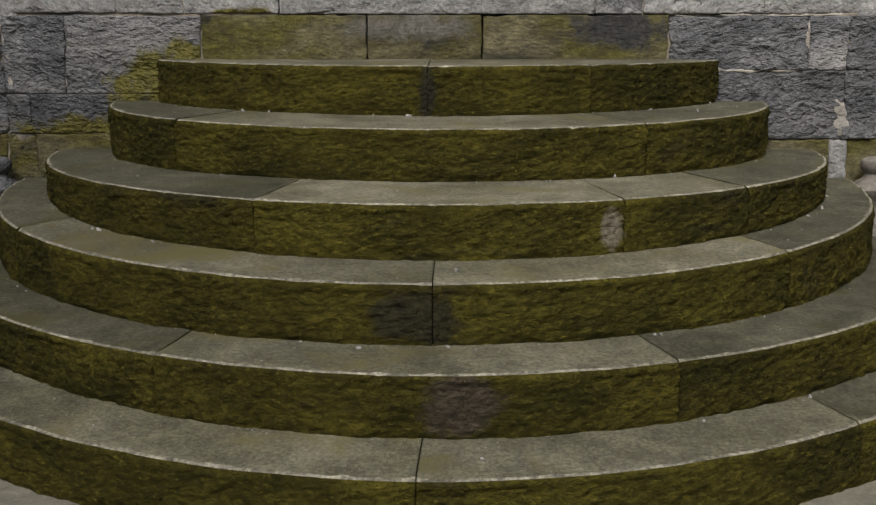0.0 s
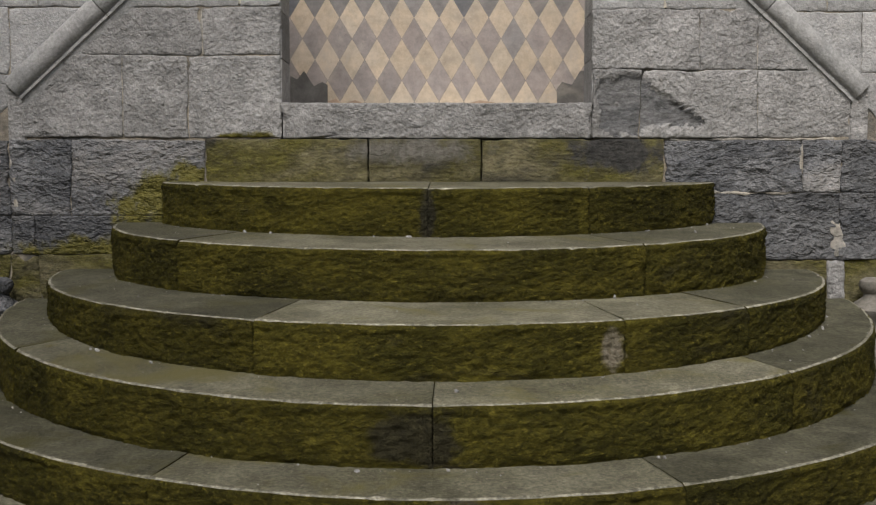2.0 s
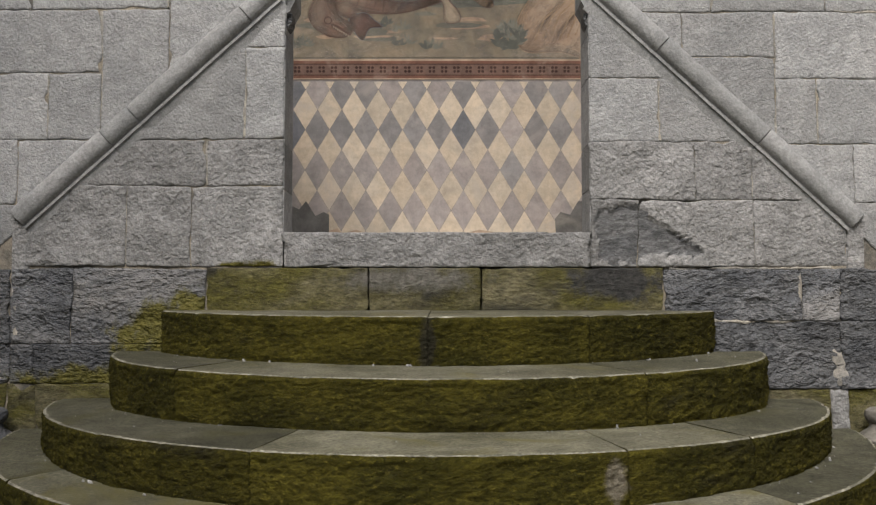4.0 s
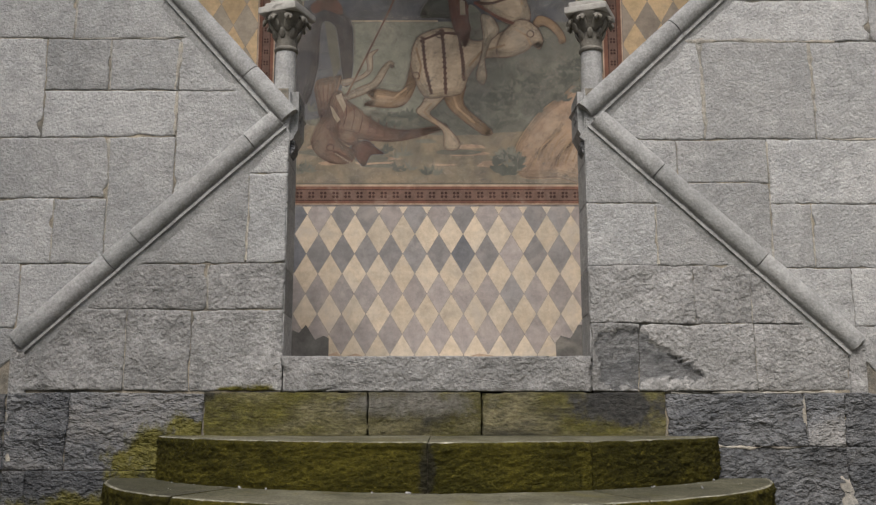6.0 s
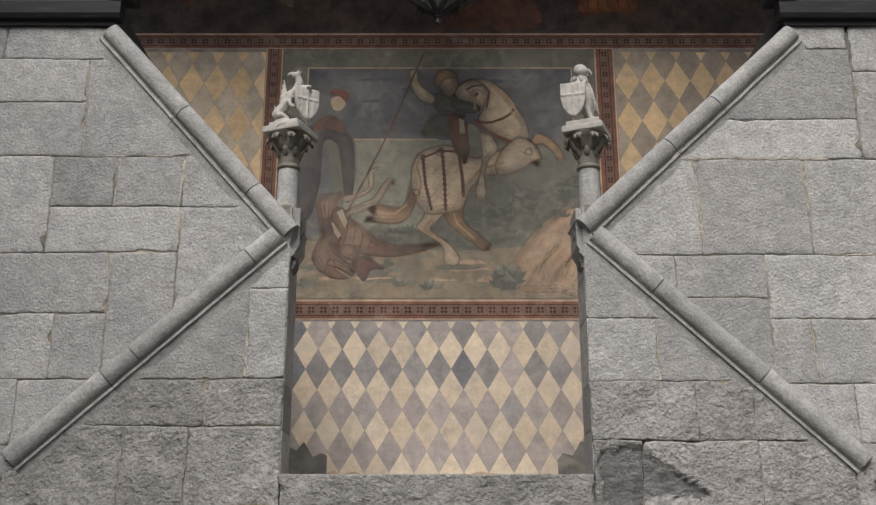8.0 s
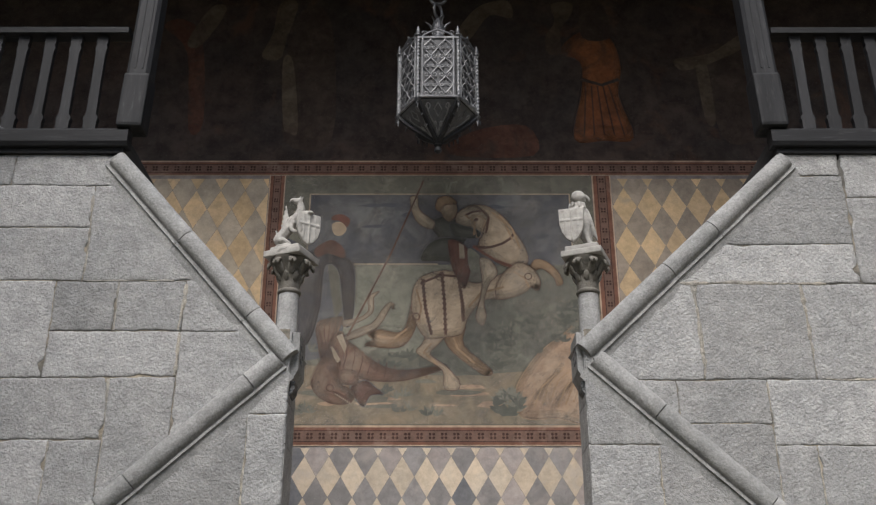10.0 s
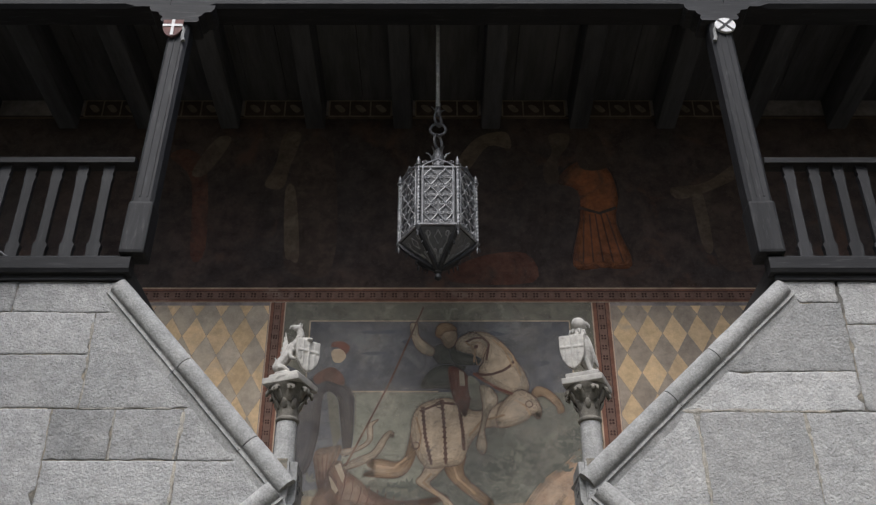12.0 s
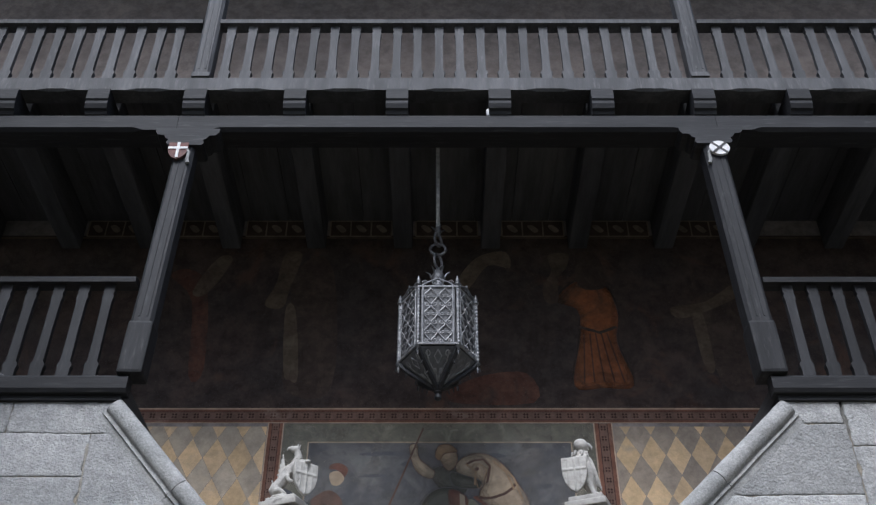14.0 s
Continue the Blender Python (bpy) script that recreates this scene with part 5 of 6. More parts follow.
flat_part("hair_shape", [(-0.022, 5.175), (0.005, 5.258), (0.089, 5.275), (0.155, 5.215), (0.104, 5.200), (0.05, 5.190), (0.012, 5.135)], F["shade"], 12.4, fresco, ink=F["strap"])
flat_part("laces", [(0.168, 4.852), (0.208, 4.830), (0.214, 4.715), (0.172, 4.715)], F["bone"], 12.6, fresco, "", False)
flat_part("sleeve_shape", [(0.10, 5.03), (0.22, 5.0), (0.33, 4.96), (0.34, 4.90), (0.24, 4.89), (0.12, 4.92)], F["coat"], 11.6, fresco, ink=F["night"])
for dx in (-0.09, -0.02, 0.05):
    stripe("plume", [(0.08, 5.29), (0.08 + dx * 0.6, 5.40), (0.08 + dx * 1.7, 5.42 - abs(dx) * 0.3)], 0.02, F["meadow"], 12, fresco)
stripe("lance", [(-0.12, 5.42), (-0.38, 4.75), (-0.70, 4.06)], 0.015, F["strap"], 13, fresco)
flat_part("robe_shape", [(-0.88, 4.66), (-0.70, 4.66), (-0.71, 4.35), (-0.80, 4.20), (-0.84, 4.40)], F["olive"], 6, fresco, "", False)
flat_part("bodice_shape", [(-0.99, 4.80), (-0.86, 4.88), (-0.76, 4.81), (-0.75, 4.72), (-0.88, 4.76), (-0.96, 4.73)], F["strap"], 7, fresco)
flat_part("cloak_shape", [(-1.02, 4.76), (-0.92, 4.80), (-0.80, 4.74), (-0.72, 4.72), (-0.66, 4.60), (-0.66, 4.22), (-0.72, 4.14), (-0.76, 4.40), (-0.80, 4.62), (-0.90, 4.64), (-0.92, 4.3), (-1.0, 4.0), (-1.16, 4.0), (-1.12, 4.5)], F["cloak"], 6.5, fresco, ink=F["night"])
flat_part("face_shape", [(-0.86, 5.02), (-0.79, 5.04), (-0.74, 4.98), (-0.78, 4.92), (-0.84, 4.93)], F["pale"], 8, fresco)
flat_part("crown_shape", [(-0.865, 5.06), (-0.85, 5.10), (-0.78, 5.11), (-0.715, 5.06), (-0.745, 4.99), (-0.80, 5.05)], F["wine"], 7, fresco)

# grey-brown bloom of age over the whole fresco
m, t, b = nodes_of("patchy grey bloom on old fresco", 0.95, 0.05)
k = Net(t, shift=False)
t.links.new(k.mix(k.band(k.noise(2.2, 5, 0.6, 0.6), 0.35, 0.65), (0.40, 0.355, 0.295), (0.23, 0.215, 0.20)), b.inputs["Base Color"])
t.links.new(k.math("ADD", 0.05, k.math("ADD", k.math("MULTIPLY", k.band(k.noise(4.2, 8, 0.72, 0.9), 0.42, 0.72), 0.34), k.math("MULTIPLY", k.band(k.noise(30, 6, 0.75, 0.4), 0.5, 0.72), 0.30))), b.inputs["Alpha"])
flat_part("bloom", rect(-1.258, 1.268, 3.364, 5.466), m, 15, fresco, "patchy grey bloom of age", False)

# upper painting; the gallery floor's shade is put into its dark browns
shaded_brown = surface("shaded dark brown fresco", (0.085, 0.060, 0.050), (0.060, 0.048, 0.043), ((0.12, 0.085, 0.07), 0.3), scales=(1.5, 7, 40), vary=0, bumps=((30, 0.2, 0.004),), stain=((0.12, 0.07, 0.05), 1.8, 0.55, 0.72))
upper = thing("upper_fresco", "dark brown fresco with robed shapes and scrolls, shade in its colour", "wall painting")
flat_part("ground_colour", rect(-6.0, 6.0, 5.612, 7.46), shaded_brown, 1, upper, "", False)
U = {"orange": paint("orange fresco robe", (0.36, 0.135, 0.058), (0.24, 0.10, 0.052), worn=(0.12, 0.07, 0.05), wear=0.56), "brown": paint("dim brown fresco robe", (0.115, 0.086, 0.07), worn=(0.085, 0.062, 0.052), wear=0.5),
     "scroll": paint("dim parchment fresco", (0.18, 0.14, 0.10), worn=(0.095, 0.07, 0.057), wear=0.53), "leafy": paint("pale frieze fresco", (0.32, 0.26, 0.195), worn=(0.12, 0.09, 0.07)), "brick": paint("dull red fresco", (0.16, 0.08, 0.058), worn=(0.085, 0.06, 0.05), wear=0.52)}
flat_part("robe_shape", [(1.06, 6.70), (1.26, 6.92), (1.52, 6.86), (1.60, 6.55), (1.56, 6.25), (1.66, 5.83), (1.40, 5.80), (1.15, 5.82), (1.24, 6.3), (1.24, 6.6)], U["orange"], 4, upper, "orange robe shape", ink=shaded_brown)
for k in range(5):
    stripe("fold", [(1.28 + 0.05 * k, 6.35), (1.24 + 0.085 * k, 5.86)], 0.014, U["brick"], 5, upper)
stripe("belt", [(1.24, 6.42), (1.42, 6.36), (1.57, 6.42)], 0.03, shaded_brown, 6, upper)
flat_part("shawl_shape", [(1.27, 7.20), (1.38, 7.27), (1.48, 7.22), (1.53, 6.98), (1.50, 6.84), (1.28, 6.86)], U["brown"], 5, upper)
flat_part("scroll", [(1.02, 7.22), (1.2, 7.24), (1.19, 7.10), (1.09, 6.94), (1.08, 6.70), (0.97, 6.69), (0.95, 6.86), (1.04, 7.03)], U["scroll"], 5, upper)
flat_part("robe_shape", [(-1.32, 6.97), (-1.1, 7.22), (-0.93, 6.9), (-0.9, 5.80), (-1.3, 5.80), (-1.30, 6.42)], U["brown"], 4, upper)
flat_part("scroll", [(-1.42, 7.23), (-1.26, 7.23), (-1.34, 6.85), (-1.39, 6.63), (-1.55, 6.66), (-1.47, 6.9)], U["scroll"], 5, upper)
flat_part("scroll", [(-1.36, 6.6), (-1.27, 6.6), (-1.19, 5.92), (-1.26, 5.88), (-1.32, 5.98)], U["scroll"], 5, upper)
flat_part("robe_shape", [(-2.44, 6.98), (-2.28, 7.06), (-2.09, 6.84), (-2.0, 6.0), (-2.12, 5.92), (-2.21, 6.7)], U["brick"], 4, upper)
flat_part("scroll", [(-2.22, 6.81), (-2.04, 7.19), (-1.9, 7.16), (-2.09, 6.78)], U["scroll"], 5, upper)
flat_part("scroll", [(0.08, 6.72), (0.24, 7.05), (0.40, 7.22), (0.63, 7.26), (0.66, 7.07), (0.46, 7.10), (0.28, 6.84)], U["scroll"], 5, upper)
flat_part("cloth_shape", [(0.05, 5.68), (0.31, 5.90), (0.75, 5.95), (0.80, 5.66)], U["brick"], 4, upper)
flat_part("scroll", [(2.08, 6.63), (2.39, 6.69), (2.70, 6.90), (2.74, 6.78), (2.42, 6.60), (2.14, 6.51)], U["scroll"], 5, upper)
flat_part("scroll", [(2.26, 6.6), (2.35, 6.6), (2.37, 6.02), (2.29, 5.98), (2.26, 6.3)], U["scroll"], 5, upper)
flat_part("robe_shape", [(2.36, 6.7), (2.6, 6.75), (2.75, 6.4), (2.7, 5.85), (2.4, 5.85)], U["brown"], 4, upper)
# patchy dark film: more of that shade as colour, fading the robes
m, t, b = nodes_of("shade film over the upper fresco", 0.95, 0.05)
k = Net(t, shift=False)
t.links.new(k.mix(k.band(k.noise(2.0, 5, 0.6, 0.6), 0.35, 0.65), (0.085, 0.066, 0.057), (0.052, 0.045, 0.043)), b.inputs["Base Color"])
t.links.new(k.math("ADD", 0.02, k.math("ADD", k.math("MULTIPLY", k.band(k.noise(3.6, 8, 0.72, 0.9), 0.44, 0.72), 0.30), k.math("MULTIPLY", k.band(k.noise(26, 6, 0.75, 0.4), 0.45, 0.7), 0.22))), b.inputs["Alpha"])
flat_part("shade_film", rect(-6.0, 6.0, 5.614, 7.42), m, 9, upper, "patchy dark film with shade in its colour", False)
JOISTS = [-3.43, -2.70, -1.93, -1.135, -0.325, 0.49, 1.305, 2.11, 2.87]
for a, b in zip(JOISTS, JOISTS[1:]):
    x0, x1 = a + 0.115, b - 0.115
    ob = thing("frieze_panel", "dim painted frieze panel of three framed leaf squares", "wall painting", "frieze under the ceiling")
    flat_part("ground_colour", rect(x0, x1, 7.445, 7.64), U["brown"], 2, ob, "", False)
    w = (x1 - x0) / 3
    for k in range(3):
        u0, u1 = x0 + k * w, x0 + (k + 1) * w
        for p, q in (((u0, 7.45), (u0, 7.635)), ((u1, 7.45), (u1, 7.635)), ((u0, 7.45), (u1, 7.45)), ((u0, 7.635), (u1, 7.635))):
            stripe("frame_line", (p, q), 0.014, U["leafy"], 4, ob)
        c = ((u0 + u1) / 2, 7.54)
        flat_part("leaf_shape", [(c[0] - 0.05, c[1] + 0.03), (c[0], c[1] + 0.045), (c[0] + 0.055, c[1] - 0.02), (c[0] + 0.01, c[1] - 0.045)], U["leafy"], 5, ob)
stripe("frame_line", [(-6, 7.43), (6, 7.43)], 0.02, U["scroll"], 3, upper)

# ---- lower gallery ----
iron = surface("grey wrought iron", (0.11, 0.11, 0.115), (0.18, 0.18, 0.185), ((0.34, 0.34, 0.35), 0.35), rough=0.5, spec=0.5, metal=0.5, scales=(8, 30, 90), vary=0.05, bumps=((60, 0.4, 0.003),))
white_paint = surface("white painted wood", (0.72, 0.71, 0.70), (0.62, 0.61, 0.60), rough=0.6, scales=(10, 40, 90), vary=0, grain=0.15, bumps=((50, 0.2, 0.002),))
black_paint = surface("black painted wood", (0.03, 0.03, 0.03), (0.05, 0.045, 0.045), rough=0.6, scales=(10, 40, 90), vary=0, bumps=None)
red_wood = surface("faded red painted wood", (0.16, 0.07, 0.06), (0.11, 0.06, 0.055), rough=0.7, scales=(10, 40, 90), vary=0, bumps=None)


def baluster_mesh(h, w, thick, oak):
    """A flat sawn baluster with a notched head and a wider notched foot, standing at its base."""
    half = [(0.47, 0.0), (0.48, 0.09), (0.54, 0.115), (0.54, 0.135), (0.37, 0.165), (0.35, 0.5), (0.37, 0.80), (0.44, 0.845), (0.44, 0.86), (0.36, 0.885), (0.42, 0.91), (0.42, 1.0)]
    poly = [(u * w, v * h) for u, v in half] + [(-u * w, v * h) for u, v in reversed(half)]
    bm = bmesh.new()
    prism(bm, poly, -thick / 2, thick / 2)
    return mesh_of("baluster", bm, oak)


LOW_BALUSTER, HIGH_BALUSTER = baluster_mesh(0.752, 0.088, 0.04, wood), baluster_mesh(0.665, 0.09, 0.04, hazed_wood)


def balustrade(label, x0, x1, y, foot, top, mesh, first, pitch, skip=()):
    ob = thing("balustrade", label, "balustrade", "gallery balustrades")
    rail = bmesh.new()
    prism(rail, [(y - 0.055, top - 0.055), (y + 0.055, top - 0.055), (y + 0.055, top - 0.012), (y + 0.03, top), (y - 0.03, top), (y - 0.06, top - 0.015)], x0, x1, "x")
    part("handrail", rail, hazed_wood if foot > 6 else wood_x, ob)
    x, i = first, 0
    while x0 + 0.03 < x < x1 - 0.03:
        if not any(abs(x - s) < 0.12 for s in skip):
            b = new("baluster", mesh)
            b.location = (x, y, foot)
            b.rotation_euler = (0, radians(random.uniform(-0.7, 0.7)), 0)
            b.parent = ob
        x += pitch
    return ob


def gallery(side, edge):
    x0, x1 = sorted((edge, side * 6.0))
    solid("gallery_floor", box(bmesh.new(), x0, x1, 0.02, 1.7, 4.71, 4.84), ceiling_wood, "dark plank floor of the lower gallery", "floor", kind="structure")
    bm = bmesh.new()
    prism(bm, [(-0.06, 4.735), (0.02, 4.735), (0.02, 4.865), (-0.05, 4.865), (-0.075, 4.84), (-0.075, 4.76)], x0 - (0.03 if side > 0 else 0), x1 + (0.03 if side < 0 else 0), "x")
    solid("floor_beam", bm, wood_x, "dark oak edge beam lying on the parapet", "beam", "gallery edge beams")
    bm = bmesh.new()
    box(bm, x0, x1, -0.03, 0.31, 4.695, 4.737, 0.008)
    solid("wall_plate", bm, wood_x, "dark oak plate along the top of the wall", "beam", "gallery wall plates")


gallery(-1, -2.02)
gallery(1, 2.17)
balustrade("dark oak balustrade with flat sawn balusters", -6.0, -2.09, -0.01, 4.865, 5.665, LOW_BALUSTER, -2.266 - 0.178 * 20, 0.178)
balustrade("dark oak balustrade with flat sawn balusters", 2.25, 6.0, -0.01, 4.865, 5.662, LOW_BALUSTER, 2.412, 0.169)


def post(name, x, y, low, high, w, label, bracket, lean=0.0, oak=None, foot=0.405):
    """An oak post with a wide foot, chamfered shaft and, where it carries the beam, a stepped bracket."""
    ob = thing(name, label, "post", name + "s", at=(x, y, low))
    ob.rotation_euler = (0, radians(lean), 0)
    h = high - low
    c = 0.022
    oct_ = lambda r, k: [(r, -r + k), (r, r - k), (r - k, r), (-r + k, r), (-r, r - k), (-r, -r + k), (-r + k, -r), (r - k, -r)]
    bm = bmesh.new()
    prism(bm, oct_(w / 2, c), foot - 0.005, h, "z")
    for k in (-0.02, 0.03):
        prism(bm, [(k - 0.006, -w / 2 - 0.004), (k + 0.006, -w / 2 - 0.004), (k + 0.006, -w / 2 + 0.01), (k - 0.006, -w / 2 + 0.01)], foot + 0.035, h, "z")
    part("shaft", bm, oak or wood, ob)
    bm = bmesh.new()
    spread = 0.008 if bracket else 0.002
    box(bm, -w / 2 - spread, w / 2 + spread, -w / 2 - spread, w / 2 + spread, 0.0, foot, 0.022 if bracket else 0.004)
    part("foot", bm, oak or wood, ob)
    if bracket:
        bm = bmesh.new()
        half = [(0.13, -0.155), (0.145, -0.135), (0.135, -0.10), (0.16, -0.085), (0.175, -0.055), (0.225, -0.05), (0.245, -0.02), (0.25, 0.02)]
        prism(bm, [(u, h + 0.16 + v) for u, v in half] + [(-u, h + 0.16 + v) for u, v in reversed(half)], -0.10, 0.09)
        part("bracket", bm, wood_x, ob, "stepped oak bracket under the beam")
    return ob


post("gallery_post", -1.992, -0.01, 4.865, 6.88, 0.155, "dark chamfered oak post with a wide foot", True, 1.35)
post("gallery_post", 2.168, -0.01, 4.865, 6.90, 0.165, "dark chamfered oak post with a wide foot", True, -1.3)

# painted shields on the posts
sh = thing("painted_shield", "small red shield with a white cross on a post", "shield", "shields on the posts")
bm = bmesh.new()
prism(bm, [(-1.985 + u, 6.815 + v) for u, v in shield_outline(0.075, 0.085)], -0.115, -0.095)
part("board", bm, red_wood, sh)
bm = bmesh.new()
prism(bm, rect(-1.995, -1.973, 6.745, 6.90), -0.12, -0.112)
part("cross_bar", bm, white_paint, sh)
bm = bmesh.new()
prism(bm, rect(-2.06, -1.91, 6.832, 6.853), -0.1205, -0.112)
part("cross_bar", bm, white_paint, sh)
sh2 = thing("painted_shield", "small round white shield with a black diagonal cross on a post", "shield", "shields on the posts")
bm = bmesh.new()
prism(bm, [(2.15 + 0.078 * math.cos(k * 0.3927), 6.845 + 0.07 * math.sin(k * 0.3927)) for k in range(16)], -0.12, -0.098)
part("board", bm, white_paint, sh2)
for s in (1, -1):
    bm = bmesh.new()
    d = Vector((0.052, 0.05 * s))
    n = Vector((-d.y, d.x)).normalized() * 0.009
    prism(bm, [(2.15 + p.x, 6.845 + p.y) for p in (-d + n, d + n, d - n, -d - n)], -0.1235 - 0.001 * s, -0.118)
    part("cross_bar", bm, black_paint, sh2)
for x, s in ((-1.905, 1), (2.068, -1)):
    bm = bmesh.new()
    tube(bm, [(x - s * 0.02, -0.10, 6.86), (x + s * 0.005, -0.11, 6.80), (x, -0.10, 6.74), (x + s * 0.012, -0.10, 6.70)], lambda u: 0.010 + 0.006 * u, 7)
    solid("ribbon", bm, moulding_mat, "short grey carved ribbon end hanging beside a shield", "ornament", "ribbons beside the shields", smooth=True)

# ---- beam, joists, upper gallery ----
def beam_piece(x0, x1):
    """A stretch of the long beam with a stopped chamfer along its lower edge."""
    bm = bmesh.new()
    a, b = x0 + 0.34, x1 - 0.34
    lo, hi = 7.055, 7.222
    rows = []
    for x, k in ((x0, 0.0), (a - 0.08, 0.0), (a, 0.028), (b, 0.028), (b + 0.08, 0.0), (x1, 0.0)):
        rows.append([bm.verts.new((x, y, z)) for y, z in ((-0.10 + k, lo), (-0.10, lo + k + 0.001), (-0.10, hi - 0.012), (-0.088, hi), (0.10, hi), (0.10, lo))])
    for r0, r1 in zip(rows, rows[1:]):
        for k in range(6):
            bm.faces.new((r0[k], r0[(k + 1) % 6], r1[(k + 1) % 6], r1[k]))
    bm.faces.new(rows[0])
    bm.faces.new(rows[-1])
    return bm


for x0, x1 in ((-6.0, -2.04), (-2.037, 2.178), (2.181, 6.0)):
    solid("gallery_beam", beam_piece(x0, x1), wood_x, "long dark oak beam with a chamfered lower edge", "beam", "gallery beams")

for x in [-5.8, -5.0, -4.2] + JOISTS + [3.7, 4.5, 5.3]:
    bm = bmesh.new()
    joist = thing("joist", "dark oak joist with a carved end under the upper gallery", "joist", "gallery joists")
    prism(bm, [(0.10, 7.224), (-0.10, 7.224), (-0.115, 7.25), (-0.135, 7.262), (-0.15, 7.30), (-0.15, 7.33), (-0.162, 7.345), (-0.162, 7.455), (0.02, 7.455), (0.10, 7.455)], x - 0.088, x + 0.088, "x")
    part("carved_end", bm, wood_x, joist)
    bm = bmesh.new()
    box(bm, x - 0.087, x + 0.087, 0.101, 1.70, 7.30, 7.64, 0.012)
    part("shank", bm, joist_wood, joist)
bm = bmesh.new()
for k in range(34):
    prism(bm, rect(-6.0 + k * 0.353, -6.0 + (k + 1) * 0.353 - 0.006, 7.642, 7.685), 0.02, 1.70)
box(bm, -6.0, 6.0, 0.03, 1.70, 7.682, 7.72)
solid("ceiling", bm, ceiling_wood, "dark plank ceiling of the lower gallery, haze in its colour", "ceiling", kind="structure")
bm = bmesh.new()
rows = []
edge = [-6.0]
for x in [-5.0, -4.2] + JOISTS + [3.7, 4.5, 5.3]:
    edge += [x - 0.30, x - 0.20, x + 0.20, x + 0.30]
lift = [0.0] + [0.018, 0.0, 0.0, 0.018] * ((len(edge) - 1) // 4)
for x, k in zip(edge + [6.0], lift + [0.0]):
    rows.append([bm.verts.new((x, y, z)) for y, z in ((-0.145 + k, 7.458), (-0.145, 7.459 + k), (-0.145, 7.60), (-0.13, 7.615), (0.0, 7.615), (0.0, 7.458))])
for r0, r1 in zip(rows, rows[1:]):
    for k in range(6):
        bm.faces.new((r0[k], r0[(k + 1) % 6], r1[(k + 1) % 6], r1[k]))
bm.faces.new(rows[0])
bm.faces.new(rows[-1])
solid("floor_beam", bm, hazed_wood, "grey oak edge board with stopped chamfers under the upper railing", "beam", "gallery edge beams")
for x0, x1, first, pitch in ((-6.0, -2.0, -2.182 - 0.1695 * 22, 0.1695), (-1.85, 2.05, -1.749, 0.1757), (2.2, 6.0, 2.36, 0.197)):
    balustrade("oak balustrade of the upper gallery with sawn balusters, haze in its grey", x0, x1, -0.10, 7.615, 8.335, HIGH_BALUSTER, first, pitch)
post("upper_gallery_post", -1.925, -0.08, 7.615, 12.3, 0.145, "oak post of the upper gallery, haze in its grey", False, oak=hazed_wood, foot=0.05)
post("upper_gallery_post", 2.125, -0.08, 7.615, 12.3, 0.145, "oak post of the upper gallery, haze in its grey", False, oak=hazed_wood, foot=0.05)
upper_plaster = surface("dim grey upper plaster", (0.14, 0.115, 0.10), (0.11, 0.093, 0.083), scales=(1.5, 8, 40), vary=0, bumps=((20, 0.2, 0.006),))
uw = thing("upper_wall_painting", "bare grey-brown plaster of the upper gallery with faint lines", "wall painting")
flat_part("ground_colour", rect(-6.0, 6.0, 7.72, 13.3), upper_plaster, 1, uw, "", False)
for pts in ([(-0.3, 9.4), (0.5, 9.3), (1.0, 9.28)], [(0.0, 9.0), (0.5, 9.3)], [(0.2, 9.2), (0.25, 9.6)]):
    stripe("faint_line", pts, 0.018, umber, 3, uw)
# added roof, out of view; its height sets the sun on the upper wall
bm = bmesh.new()
prism(bm, [(-0.5, 12.4), (2.0, 13.3), (2.0, 13.45), (-0.5, 12.55)], -6.4, 6.4, "x")
solid("roof", bm, ceiling_wood, "unseen boarded roof added over the upper gallery", "roof", kind="structure")
bm = bmesh.new()
box(bm, -6.0, 6.0, -0.16, 0.0, 12.3, 12.55)
solid("roof_beam", bm, wood_x, "dark oak beam under the roof", "beam")
# small white lamp on the beam
bm = bmesh.new()
lathe(bm, [(0.014, 7.222), (0.018, 7.24), (0.018, 7.285), (0.008, 7.295)], 0.40, -0.085, 10)
solid("insulator", bm, white_paint, "small white porcelain knob on the beam", "insulator", smooth=True)

# ---- hanging lantern ----
LX, LY = 0.0, 0.70
frost = surface("dusty lantern glass", (0.070, 0.070, 0.074), (0.045, 0.045, 0.049), rough=0.5, spec=0.3, scales=(5, 20, 80), vary=0.1, grain=0.2, bumps=((60, 0.15, 0.002),))
frost.node_tree.nodes["Principled BSDF"].inputs["Transmission Weight"].default_value = 0.25
# sky light on the cone's panes is put into this paler grey
low_glass = surface("lower glass with sky light in its grey", (0.16, 0.16, 0.165), (0.10, 0.10, 0.105), rough=0.5, spec=0.3, scales=(5, 20, 80), vary=0.1, grain=0.25, bumps=((60, 0.15, 0.002),))
iron_dark = surface("blackened wrought iron", (0.022, 0.022, 0.024), (0.04, 0.04, 0.042), rough=0.55, spec=0.4, metal=0.2, scales=(8, 30, 90), vary=0.05, bumps=None)
